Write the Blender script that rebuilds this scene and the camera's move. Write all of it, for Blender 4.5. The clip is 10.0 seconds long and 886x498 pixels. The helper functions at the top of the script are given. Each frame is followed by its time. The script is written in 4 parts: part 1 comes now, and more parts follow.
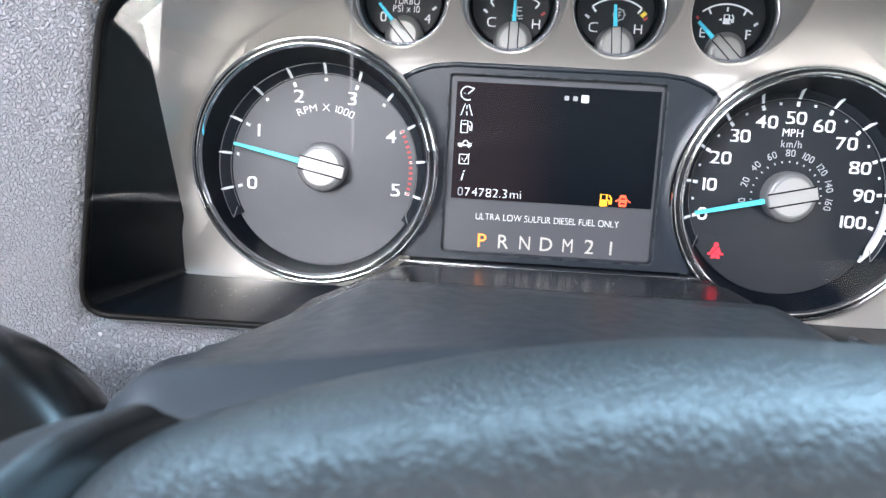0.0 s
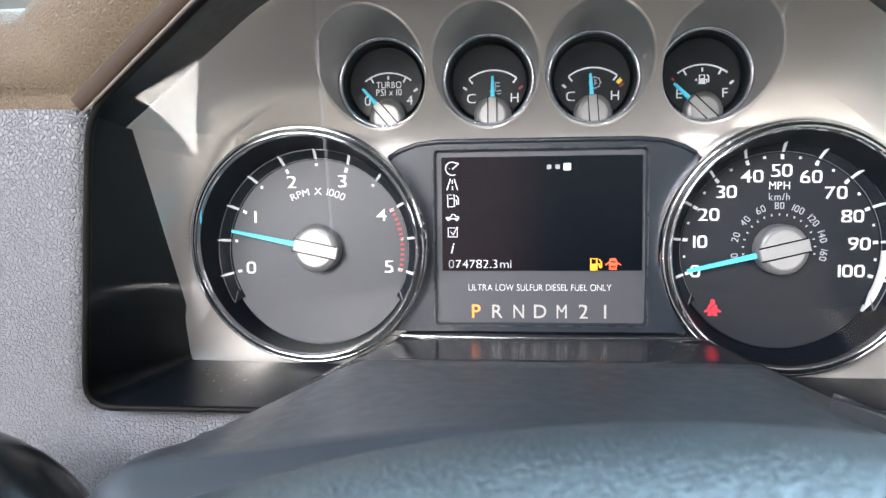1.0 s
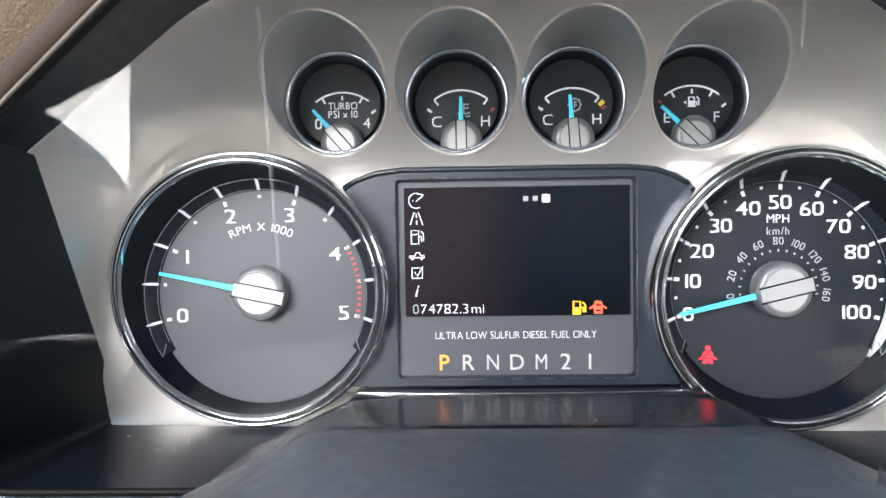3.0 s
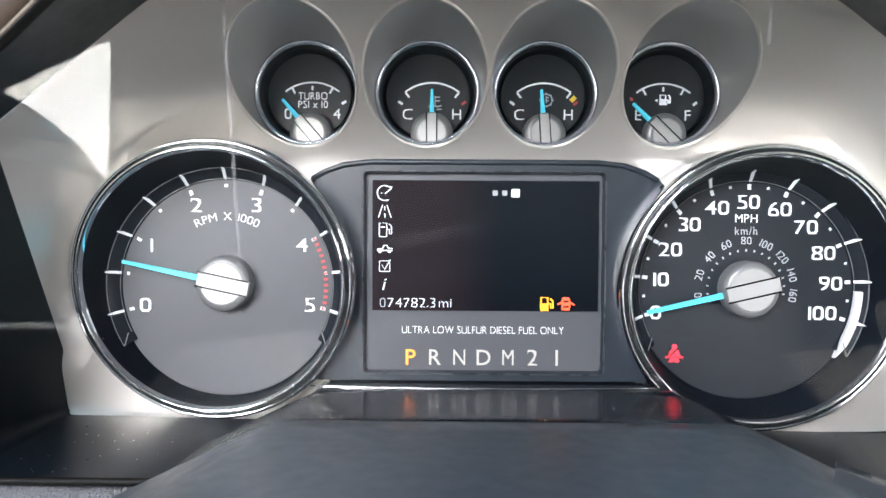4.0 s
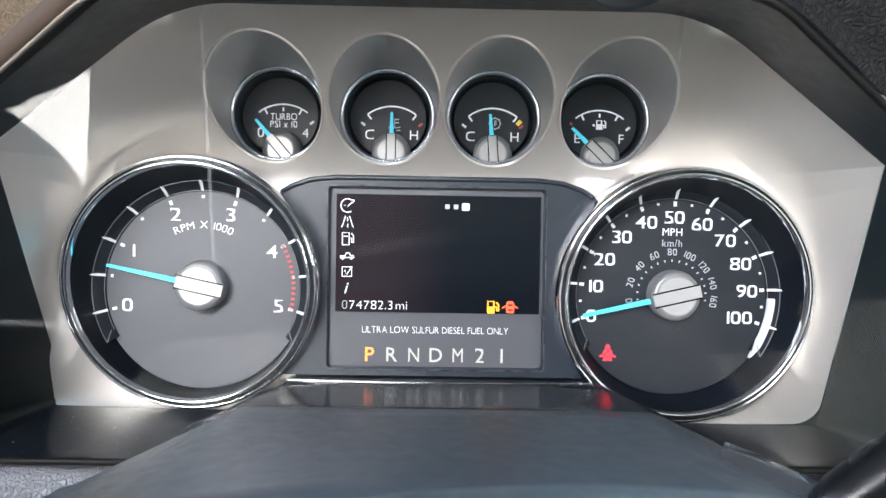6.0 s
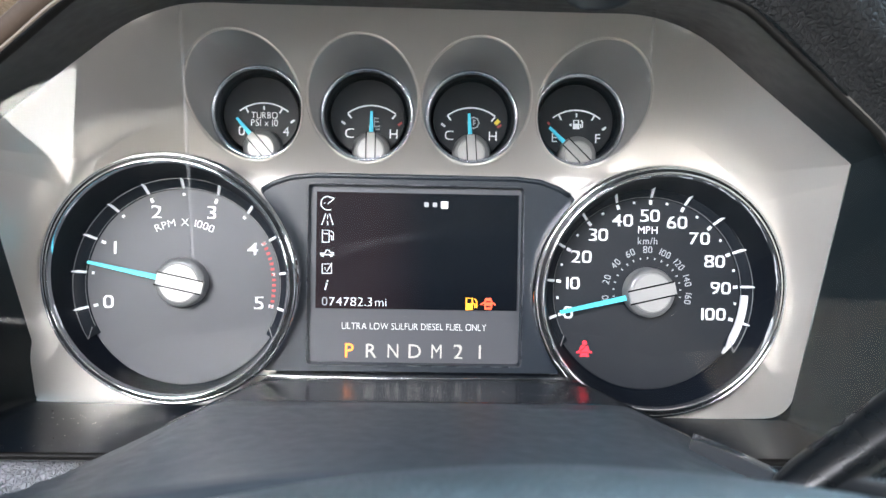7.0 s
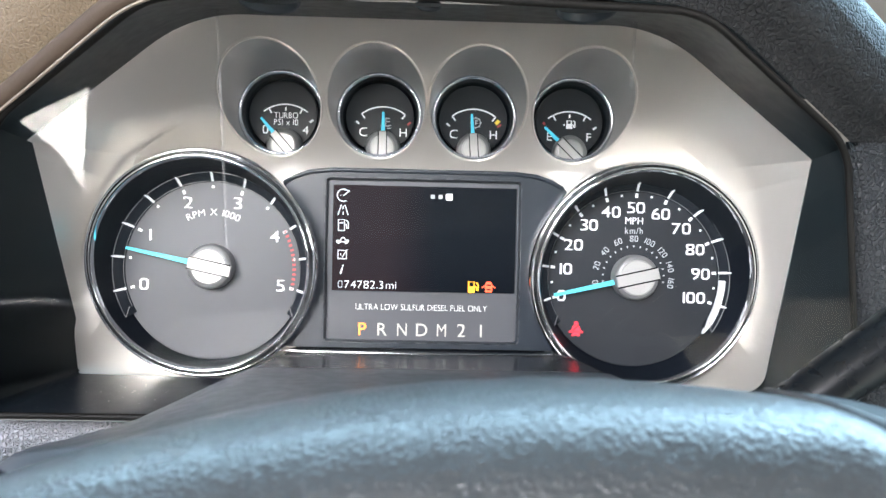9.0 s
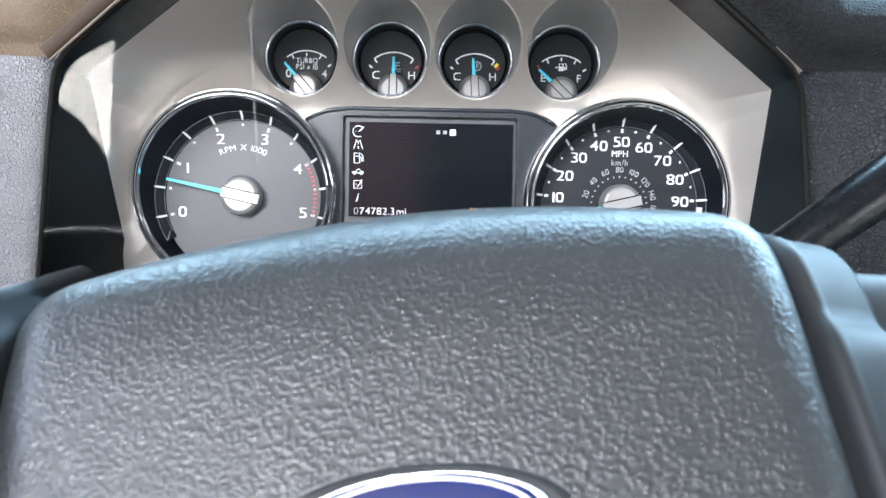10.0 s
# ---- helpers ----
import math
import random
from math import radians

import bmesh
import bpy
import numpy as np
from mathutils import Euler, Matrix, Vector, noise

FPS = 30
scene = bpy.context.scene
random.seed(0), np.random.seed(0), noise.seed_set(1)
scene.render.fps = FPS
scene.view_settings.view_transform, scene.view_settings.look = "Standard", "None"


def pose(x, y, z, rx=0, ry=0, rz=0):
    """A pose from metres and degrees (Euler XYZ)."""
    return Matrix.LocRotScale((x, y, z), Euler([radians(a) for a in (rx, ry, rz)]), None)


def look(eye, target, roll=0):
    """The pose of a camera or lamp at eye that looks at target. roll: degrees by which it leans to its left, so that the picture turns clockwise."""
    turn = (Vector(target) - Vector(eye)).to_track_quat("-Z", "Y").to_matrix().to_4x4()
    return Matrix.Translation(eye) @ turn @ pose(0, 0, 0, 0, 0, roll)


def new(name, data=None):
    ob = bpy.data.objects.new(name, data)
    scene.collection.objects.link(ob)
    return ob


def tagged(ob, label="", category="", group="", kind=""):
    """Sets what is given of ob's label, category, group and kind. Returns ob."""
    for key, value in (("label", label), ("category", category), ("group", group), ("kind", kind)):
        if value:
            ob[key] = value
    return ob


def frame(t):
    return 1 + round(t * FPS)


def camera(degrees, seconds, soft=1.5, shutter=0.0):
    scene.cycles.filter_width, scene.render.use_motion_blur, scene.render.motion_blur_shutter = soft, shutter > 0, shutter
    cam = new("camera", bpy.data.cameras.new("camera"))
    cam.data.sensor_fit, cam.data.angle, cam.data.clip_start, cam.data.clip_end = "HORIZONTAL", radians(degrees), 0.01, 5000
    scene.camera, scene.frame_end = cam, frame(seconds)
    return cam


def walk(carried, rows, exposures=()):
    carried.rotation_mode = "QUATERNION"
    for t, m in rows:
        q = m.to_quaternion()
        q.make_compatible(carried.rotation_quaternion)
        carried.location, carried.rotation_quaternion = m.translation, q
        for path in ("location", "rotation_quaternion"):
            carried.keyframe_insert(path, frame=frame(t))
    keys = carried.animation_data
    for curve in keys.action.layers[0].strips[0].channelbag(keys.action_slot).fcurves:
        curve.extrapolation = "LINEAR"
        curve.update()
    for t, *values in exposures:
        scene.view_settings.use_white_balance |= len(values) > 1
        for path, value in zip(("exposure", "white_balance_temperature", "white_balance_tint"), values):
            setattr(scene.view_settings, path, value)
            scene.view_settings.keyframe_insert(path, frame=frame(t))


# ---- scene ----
cam = camera(59.69, 10.0)
cam.data.dof.use_dof, cam.data.dof.focus_distance, cam.data.dof.aperture_fstop = True, 0.36, 25.0
PATH = [
    (0, (-0.0317, -0.3574, 0.0491), (-0.0485, 0.0377, -0.0114), 3.25),
    (0.5, (-0.0169, -0.3537, 0.0548), (-0.0542, 0.0406, -0.0013), 0.65),
    (1, (-0.0064, -0.3599, 0.0569), (-0.0487, 0.0367, 0.0260), -0.64),
    (1.5, (-0.0181, -0.3328, 0.0562), (-0.0437, 0.0659, 0.0353), -0.34),
    (2, (-0.0198, -0.3221, 0.0587), (-0.0400, 0.0771, 0.0435), -1.17),
    (2.5, (-0.0208, -0.3195, 0.0596), (-0.0364, 0.0799, 0.0435), -1.28),
    (4, (-0.0134, -0.3147, 0.0554), (-0.0170, 0.0850, 0.0406), 0.32),
    (4.5, (-0.0117, -0.3166, 0.0543), (-0.0086, 0.0831, 0.0390), 0.73),
    (5, (-0.0106, -0.3236, 0.0565), (-0.0056, 0.0760, 0.0395), 0.86),
    (5.5, (-0.0072, -0.3392, 0.0571), (-0.0019, 0.0606, 0.0448), 0.92),
    (7, (0.0011, -0.3525, 0.0549), (0.0140, 0.0472, 0.0454), 1.05),
    (7.5, (0.0007, -0.3563, 0.0562), (0.0147, 0.0433, 0.0462), 1.08),
    (8, (-0.0034, -0.3603, 0.0537), (0.0087, 0.0394, 0.0432), 1.07),
    (8.5, (-0.0004, -0.3699, 0.0511), (0.0106, 0.0299, 0.0434), 0.98),
    (9, (-0.0010, -0.3878, 0.0481), (0.0106, 0.0120, 0.0404), 1.25),
    (9.5, (0.0011, -0.4099, 0.0411), (0.0109, -0.0101, 0.0344), 1.39),
    (10, (0.0054, -0.4347, 0.0209), (0.0081, -0.0351, 0.0033), 1.03),
]
walk(cam, [(t, look(eye, target, roll)) for t, eye, target, roll in PATH],
     exposures=((0.0, 0.14, 5720, 14), (0.5, 0.19, 5820, 15), (1.0, 0.06, 5920, 15), (2.5, 0.11, 5770, 12), (7.5, 0.17, 5820, 13), (8.5, 0.26, 5920, 13), (9.0, 0.36, 5920, 13), (9.5, 0.31, 5820, 13), (10.0, 0.14, 5770, 14)))

# ---- world and light ----
world = bpy.data.worlds.new("world")
scene.world = world
world.use_nodes = True
wn = world.node_tree.nodes
sky = wn.new("ShaderNodeTexSky")
sky.sky_type = "NISHITA"
sky.sun_disc = False
sky.sun_elevation, sky.sun_rotation = radians(26), radians(90)
world.node_tree.links.new(sky.outputs[0], wn["Background"].inputs[0])
wn["Background"].inputs[1].default_value = 0.10


def area(name, eye, target, sx, sy, watts, color, spread=180):
    d = bpy.data.lights.new(name, "AREA")
    d.shape, d.size, d.size_y, d.energy, d.color, d.spread = "RECTANGLE", sx, sy, watts, color, radians(spread)
    ob = new(name, d)
    ob.matrix_world = look(eye, target)
    return ob


area("windshield_light", (0.25, 0.30, 0.52), (0.10, -0.22, -0.30), 1.9, 0.72, 73.0, (0.57, 0.86, 0.99))
area("driver_door_light", (-0.93, -0.45, 0.36), (0.0, -0.30, 0.0), 1.1, 0.55, 19.0, (0.80, 0.89, 1.0))
# added warm fill low behind the bench, clear of the door window
area("passenger_side_fill", (1.20, -1.34, 0.02), (0.0, -0.1, 0.10), 0.60, 0.40, 13.0, (1.0, 0.93, 0.84))
# added fill in front of the solid back wall, brightens bezel and dials
area("rear_fill", (-0.32, -1.46, 0.55), (0.0, -0.1, 0.05), 0.90, 0.22, 46.0, (1.0, 0.95, 0.90))

sun = new("sun", bpy.data.lights.new("sun", "SUN"))
sun.data.energy, sun.data.angle, sun.data.color = 5.0, radians(0.5), (1.0, 0.93, 0.82)
sun.matrix_world = look((1.7, -0.75, 0.83), (0.0, -0.75, 0.0))


# ---- materials ----
def mat(name, color, rough=0.5, metal=0.0, spec=0.5, grain=None, bump=0.0, depth=0.0004, vary=0.12, vscale=25.0,
        glow=0.0, leather=False, groove=True, rough_vary=0.1, coat=0.0, brushed=False):
    m = bpy.data.materials.new(name)
    m.use_nodes = True
    t = m.node_tree
    n, l = t.nodes, t.links
    b = n["Principled BSDF"]
    b.inputs["Metallic"].default_value = metal
    b.inputs["Specular IOR Level"].default_value = spec
    b.inputs["Coat Weight"].default_value = coat
    b.inputs["Coat Roughness"].default_value = 0.05
    co = n.new("ShaderNodeTexCoord")
    big = n.new("ShaderNodeTexNoise")
    big.inputs["Scale"].default_value = vscale
    big.inputs["Detail"].default_value = 5
    l.new(co.outputs["Object"], big.inputs["Vector"])
    mix = n.new("ShaderNodeMix")
    mix.data_type = "RGBA"
    c = np.array(color[:3])
    mix.inputs[6].default_value = (*(c * (1 - vary)), 1)
    mix.inputs[7].default_value = (*np.minimum(c * (1 + vary), 1), 1)
    l.new(big.outputs[0], mix.inputs[0])
    l.new(mix.outputs[2], b.inputs["Base Color"])
    mr = n.new("ShaderNodeMapRange")
    mr.inputs[3].default_value = max(rough - rough_vary, 0.02)
    mr.inputs[4].default_value = min(rough + rough_vary, 1)
    fine = n.new("ShaderNodeTexNoise")
    fine.inputs["Scale"].default_value = vscale * 7
    fine.inputs["Detail"].default_value = 3
    l.new(co.outputs["Object"], fine.inputs["Vector"])
    l.new(fine.outputs[0], mr.inputs[0])
    l.new(mr.outputs[0], b.inputs["Roughness"])
    if grain:
        bp = n.new("ShaderNodeBump")
        bp.inputs["Strength"].default_value = bump
        bp.inputs["Distance"].default_value = depth
        if leather:
            warp = n.new("ShaderNodeTexNoise")
            warp.inputs["Scale"].default_value = grain * 0.6
            add = n.new("ShaderNodeMixRGB")
            add.blend_type = "LINEAR_LIGHT"
            add.inputs[0].default_value = 0.0011
            l.new(co.outputs["Object"], warp.inputs["Vector"])
            l.new(co.outputs["Object"], add.inputs[1])
            l.new(warp.outputs["Color"], add.inputs[2])
            vo = n.new("ShaderNodeTexVoronoi")
            vo.feature = "DISTANCE_TO_EDGE" if groove else "F1"
            vo.inputs["Scale"].default_value = grain
            l.new(add.outputs[0], vo.inputs["Vector"])
            dome = n.new("ShaderNodeMapRange")
            dome.interpolation_type = "SMOOTHSTEP"
            dome.inputs[1].default_value, dome.inputs[2].default_value = (0.0, 0.20) if groove else (0.75, 0.05)
            l.new(vo.outputs["Distance"], dome.inputs[0])
            big2 = n.new("ShaderNodeTexNoise")
            big2.inputs["Scale"].default_value = grain * 0.9
            big2.inputs["Detail"].default_value = 4
            l.new(co.outputs["Object"], big2.inputs["Vector"])
            inv = n.new("ShaderNodeMath")
            inv.operation = "MULTIPLY_ADD"
            inv.inputs[1].default_value = 0.7 if groove else 0.25
            l.new(big2.outputs[0], inv.inputs[0])
            l.new(dome.outputs[0], inv.inputs[2])
            l.new(inv.outputs[0], bp.inputs["Height"])
        else:
            g = n.new("ShaderNodeTexNoise")
            g.inputs["Scale"].default_value = grain
            g.inputs["Detail"].default_value = 4
            if brushed:
                mp = n.new("ShaderNodeMapping")
                mp.inputs["Scale"].default_value = (0.03, 1, 1)
                l.new(co.outputs["Object"], mp.inputs["Vector"])
                l.new(mp.outputs[0], g.inputs["Vector"])
            else:
                l.new(co.outputs["Object"], g.inputs["Vector"])
            l.new(g.outputs[0], bp.inputs["Height"])
        l.new(bp.outputs[0], b.inputs["Normal"])
    if glow:
        b.inputs["Emission Color"].default_value = (*color[:3], 1)
        b.inputs["Emission Strength"].default_value = glow
    return m


def glass(name, color=(1, 1, 1), rough=0.0):
    m = bpy.data.materials.new(name)
    m.use_nodes = True
    t = m.node_tree
    n, l = t.nodes, t.links
    out = n["Material Output"]
    n.remove(n["Principled BSDF"])
    tr, gl, fr, mx = (n.new("ShaderNodeBsdfTransparent"), n.new("ShaderNodeBsdfGlossy"), n.new("ShaderNodeFresnel"),
                      n.new("ShaderNodeMixShader"))
    tr.inputs[0].default_value = (*color, 1)
    gl.inputs["Roughness"].default_value = rough
    fr.inputs["IOR"].default_value = 1.36
    l.new(fr.outputs[0], mx.inputs[0])
    l.new(tr.outputs[0], mx.inputs[1])
    l.new(gl.outputs[0], mx.inputs[2])
    l.new(mx.outputs[0], out.inputs[0])
    return m


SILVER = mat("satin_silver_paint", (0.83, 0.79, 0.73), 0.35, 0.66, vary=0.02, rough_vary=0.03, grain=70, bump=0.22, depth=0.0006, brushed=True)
# bezel silver again, darkened to paint in the shade inside the wells
WELL = mat("shaded_silver_paint", (0.56, 0.55, 0.53), 0.42, 0.60, vary=0.02, rough_vary=0.015)
RING = mat("bright_ring_metal", (0.68, 0.71, 0.77), 0.22, 0.9, vary=0.03, rough_vary=0.05)
CHROME = mat("chrome", (0.82, 0.83, 0.85), 0.07, 1.0, vary=0.03, rough_vary=0.03)
BLACKGLOSS = mat("gloss_black_plastic", (0.012, 0.013, 0.014), 0.20, spec=0.5, vary=0.3, rough_vary=0.06)
TUBE = mat("black_gauge_wall", (0.006, 0.008, 0.012), 0.45, spec=0.06, vary=0.25, rough_vary=0.05)
SMOKE = mat("smoky_acrylic", (0.016, 0.019, 0.024), 0.20, spec=0.2, vary=0.1, rough_vary=0.04)
FACE = mat("grey_dial_face", (0.060, 0.064, 0.074), 0.45, vary=0.07, grain=1800, bump=0.08, depth=0.0001)
FACEDARK = mat("black_dial_face", (0.0065, 0.0092, 0.0140), 0.42, vary=0.12, grain=1800, bump=0.08, depth=0.0001)
CHAR = mat("charcoal_plastic", (0.012, 0.017, 0.024), 0.34, vary=0.12, grain=1400, bump=0.08, depth=0.0001)
FRAMEEDGE = mat("edge_grey_plastic", (0.030, 0.034, 0.040), 0.28, vary=0.1)
LEDGE = mat("polished_charcoal_plastic", (0.0055, 0.008, 0.0125), 0.22, spec=0.36, vary=0.15, rough_vary=0.07)
SHROUD = mat("dark_grey_column_plastic", (0.031, 0.038, 0.046), 0.38, spec=0.40, vary=0.12, grain=1500, bump=0.15, depth=0.00012)
WALL = mat("satin_black_hood_plastic", (0.006, 0.010, 0.012), 0.42, spec=0.3, vary=0.2, grain=1500, bump=0.08, depth=0.0001)
FLOOR = mat("satin_black_floor", (0.007, 0.010, 0.014), 0.30, spec=0.12, vary=0.2, rough_vary=0.06)
LIP = mat("matte_black_plastic", (0.006, 0.0055, 0.005), 0.5, spec=0.15, vary=0.2)
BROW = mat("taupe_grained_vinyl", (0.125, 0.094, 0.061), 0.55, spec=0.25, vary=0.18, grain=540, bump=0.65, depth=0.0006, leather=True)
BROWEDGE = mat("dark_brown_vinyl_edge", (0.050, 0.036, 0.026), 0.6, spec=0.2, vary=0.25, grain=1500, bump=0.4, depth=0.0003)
BEAD = mat("taupe_edge_highlight", (0.16, 0.13, 0.10), 0.4, vary=0.1)
# brow vinyl away from the door, with its shade put into the colour
BROWDARK = mat("shaded_brow_vinyl", (0.011, 0.0115, 0.012), 0.6, spec=0.14, vary=0.18, grain=440, bump=0.75, depth=0.0006, leather=True)
# dash vinyl for the right side, darkened to paint in its shade
DASHDARK = mat("shaded_dash_vinyl", (0.020, 0.022, 0.025), 0.45, spec=0.25, vary=0.18, grain=440, bump=0.8, depth=0.0007, leather=True)
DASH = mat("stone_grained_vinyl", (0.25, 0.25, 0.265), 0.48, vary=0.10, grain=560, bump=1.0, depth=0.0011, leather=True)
PAD = mat("dark_grained_airbag_vinyl", (0.020, 0.023, 0.025), 0.37, spec=0.45, vary=0.15, grain=820, bump=0.36, depth=0.0004, leather=True, groove=False)
TRIM = mat("satin_dark_grey_trim", (0.020, 0.022, 0.024), 0.42, spec=0.15, vary=0.1, rough_vary=0.08)
COLLAR = mat("gloss_grey_collar", (0.035, 0.037, 0.04), 0.08, vary=0.1, rough_vary=0.05)
LEVER = mat("gloss_black_lever", (0.004, 0.005, 0.006), 0.28, spec=0.26, vary=0.2)
KNOB = mat("satin_black_knob", (0.007, 0.008, 0.009), 0.24, spec=0.5, vary=0.2, rough_vary=0.05)
WHITE = mat("backlit_white_print", (0.80, 0.81, 0.82), 0.5, vary=0.03, glow=0.32)
DIMWHITE = mat("dim_white_print", (0.42, 0.43, 0.45), 0.5, vary=0.03, glow=0.22)
TICK = mat("clear_white_marker", (0.85, 0.87, 0.88), 0.2, vary=0.03, glow=0.20)
PRINT = mat("pale_grey_print", (0.62, 0.63, 0.64), 0.5, vary=0.03, glow=0.20)
GEARGREY = mat("gear_letter_grey", (0.44, 0.43, 0.40), 0.5, vary=0.03, glow=0.20)
RED = mat("red_print", (0.42, 0.05, 0.05), 0.5, vary=0.05, glow=0.25)
REDGLOW = mat("red_warning_lamp", (0.95, 0.03, 0.05), 0.5, vary=0.02, glow=0.95)
ORANGE = mat("orange_red_icon", (1.0, 0.10, 0.03), 0.5, vary=0.02, glow=0.95)
AMBER = mat("amber_icon", (1.0, 0.42, 0.01), 0.5, vary=0.02, glow=0.95)
AMBERP = mat("amber_gear_letter", (1.0, 0.27, 0.03), 0.5, vary=0.02, glow=0.95)
YELLOW = mat("yellow_print", (0.75, 0.55, 0.05), 0.5, vary=0.03, glow=0.35)
SCREENWHITE = mat("screen_white", (0.8, 0.8, 0.8), 0.5, vary=0.02, glow=0.34)
SCREENGREY = mat("screen_grey", (0.3, 0.3, 0.31), 0.5, vary=0.02, glow=0.5)
# white colour stands in for the reflection on a clear light pipe
PIPE = mat("white_glint_acrylic", (0.72, 0.74, 0.77), 0.18, vary=0.05)
OUTLINE = mat("pale_plastic_edge", (0.16, 0.165, 0.17), 0.3, vary=0.1)
CYAN = mat("cyan_needle", (0.10, 0.62, 0.80), 0.4, vary=0.03, glow=0.32)
CAP = mat("brushed_silver_cap", (0.40, 0.40, 0.395), 0.36, 0.4, vary=0.06, grain=500, bump=0.06, depth=0.0002)
CAPSIDE = mat("grey_cap_skirt", (0.20, 0.205, 0.21), 0.35, 0.3, vary=0.1)
SCREEN = mat("black_display", (0.004, 0.006, 0.009), 0.14, spec=0.2, vary=0.2, rough_vary=0.04)
sn, sl = SCREEN.node_tree.nodes, SCREEN.node_tree.links
sc, sx = sn.new("ShaderNodeTexCoord"), sn.new("ShaderNodeSeparateXYZ")
sl.new(sc.outputs["Object"], sx.inputs[0])
sm = sn.new("ShaderNodeMapRange")
sm.interpolation_type = "SMOOTHSTEP"
sm.inputs[1].default_value, sm.inputs[2].default_value, sm.inputs[3].default_value, sm.inputs[4].default_value = -0.022, 0.010, 0.022, 0.002
sl.new(sx.outputs[0], sm.inputs[0])
sl.new(sm.outputs[0], sn["Principled BSDF"].inputs["Emission Strength"])
sn["Principled BSDF"].inputs["Emission Color"].default_value = (1.0, 0.42, 0.36, 1)  # reddish reflection on the display's left, put in as a faint glow
BLUE = mat("blue_enamel", (0.003, 0.010, 0.075), 0.15, vary=0.1, coat=1.0)
LENS = glass("clear_acrylic")


def veil(name, share):
    m = glass(name)
    n, l = m.node_tree.nodes, m.node_tree.links
    d, mx = n.new("ShaderNodeBsdfDiffuse"), n.new("ShaderNodeMixShader")
    d.inputs[0].default_value = (0.8, 0.8, 0.8, 1)
    mx.inputs[0].default_value = share
    out = n["Material Output"]
    old = out.inputs[0].links[0].from_socket
    l.new(old, mx.inputs[1])
    l.new(d.outputs[0], mx.inputs[2])
    l.new(mx.outputs[0], out.inputs[0])
    return m


RIB = veil("hazy_acrylic", 0.08)
TAN = mat("tan_leather", (0.70, 0.58, 0.45), 0.45, vary=0.1, grain=300, bump=0.4, depth=0.0008, leather=True)
GREYWALL = mat("cab_trim", (0.16, 0.145, 0.125), 0.7, vary=0.15, vscale=6)


# ---- building helpers ----
def link(name, bm, material, parent, label="", smooth=False):
    me = bpy.data.meshes.new(name)
    bm.to_mesh(me)
    bm.free()
    me.materials.append(material)
    if smooth:
        me.shade_smooth()
    ob = new(name, me)
    if parent:
        ob.parent = parent
    if label:
        ob["label"] = label
    return ob


def part(name, bm, material, parent, label="", smooth=False):
    return link(name, bm, material, parent, label, smooth)


def raw(name, verts, faces, material, parent, label="", smooth=False):
    me = bpy.data.meshes.new(name)
    me.from_pydata([tuple(v) for v in verts], [], faces)
    me.materials.append(material)
    me.validate()
    if smooth:
        me.shade_smooth()
    ob = new(name, me)
    if parent:
        ob.parent = parent
    if label:
        ob["label"] = label
    return ob


def thing(name, at, label, category, group="", kind=""):
    ob = new(name)
    ob.empty_display_size = 0.01
    ob.location = at
    return tagged(ob, label, category, group, kind)


def lathe(profile, centre=(0, 0), n=96, lean=0.0):
    """A ring round the y axis: profile of (radius, y). lean: y change per unit z."""
    bm = bmesh.new()
    rows = []
    for r, y in profile:
        row = []
        for i in range(n):
            a = 2 * math.pi * i / n
            x, z = r * math.cos(a), r * math.sin(a)
            row.append(bm.verts.new((centre[0] + x, y + lean * z, centre[1] + z)))
        rows.append(row)
    for a, b in zip(rows, rows[1:]):
        for i in range(n):
            j = (i + 1) % n
            bm.faces.new((a[i], a[j], b[j], b[i]))
    bmesh.ops.recalc_face_normals(bm, faces=bm.faces)
    return bm


def disc(r, y, centre=(0, 0), n=96, thick=0.001, bevel=0.0003):
    """A round plate whose front is at y."""
    bm = bmesh.new()
    rows = []
    for rr, yy in ((r, y + thick), (r, y + bevel), (r - bevel, y)):
        rows.append([bm.verts.new((centre[0] + rr * math.cos(2 * math.pi * i / n), yy,
                                   centre[1] + rr * math.sin(2 * math.pi * i / n))) for i in range(n)])
    for a, b in zip(rows, rows[1:]):
        for i in range(n):
            j = (i + 1) % n
            bm.faces.new((a[i], a[j], b[j], b[i]))
    bm.faces.new(rows[-1])
    bm.faces.new(rows[0][::-1])
    bmesh.ops.recalc_face_normals(bm, faces=bm.faces)
    return bm


def prism(poly, y0, y1, bevel=0.0):
    """A plate with the outline poly of (x, z), front at y0, back at y1."""
    bm = bmesh.new()
    f = [bm.verts.new((x, y0, z)) for x, z in poly]
    b = [bm.verts.new((x, y1, z)) for x, z in poly]
    front = bm.faces.new(f)
    bm.faces.new(b[::-1])
    for i in range(len(poly)):
        j = (i + 1) % len(poly)
        bm.faces.new((f[i], b[i], b[j], f[j]))
    if bevel:
        bmesh.ops.bevel(bm, geom=list(front.edges), offset=bevel, segments=2, affect="EDGES", profile=0.5)
    bmesh.ops.recalc_face_normals(bm, faces=bm.faces)
    return bm


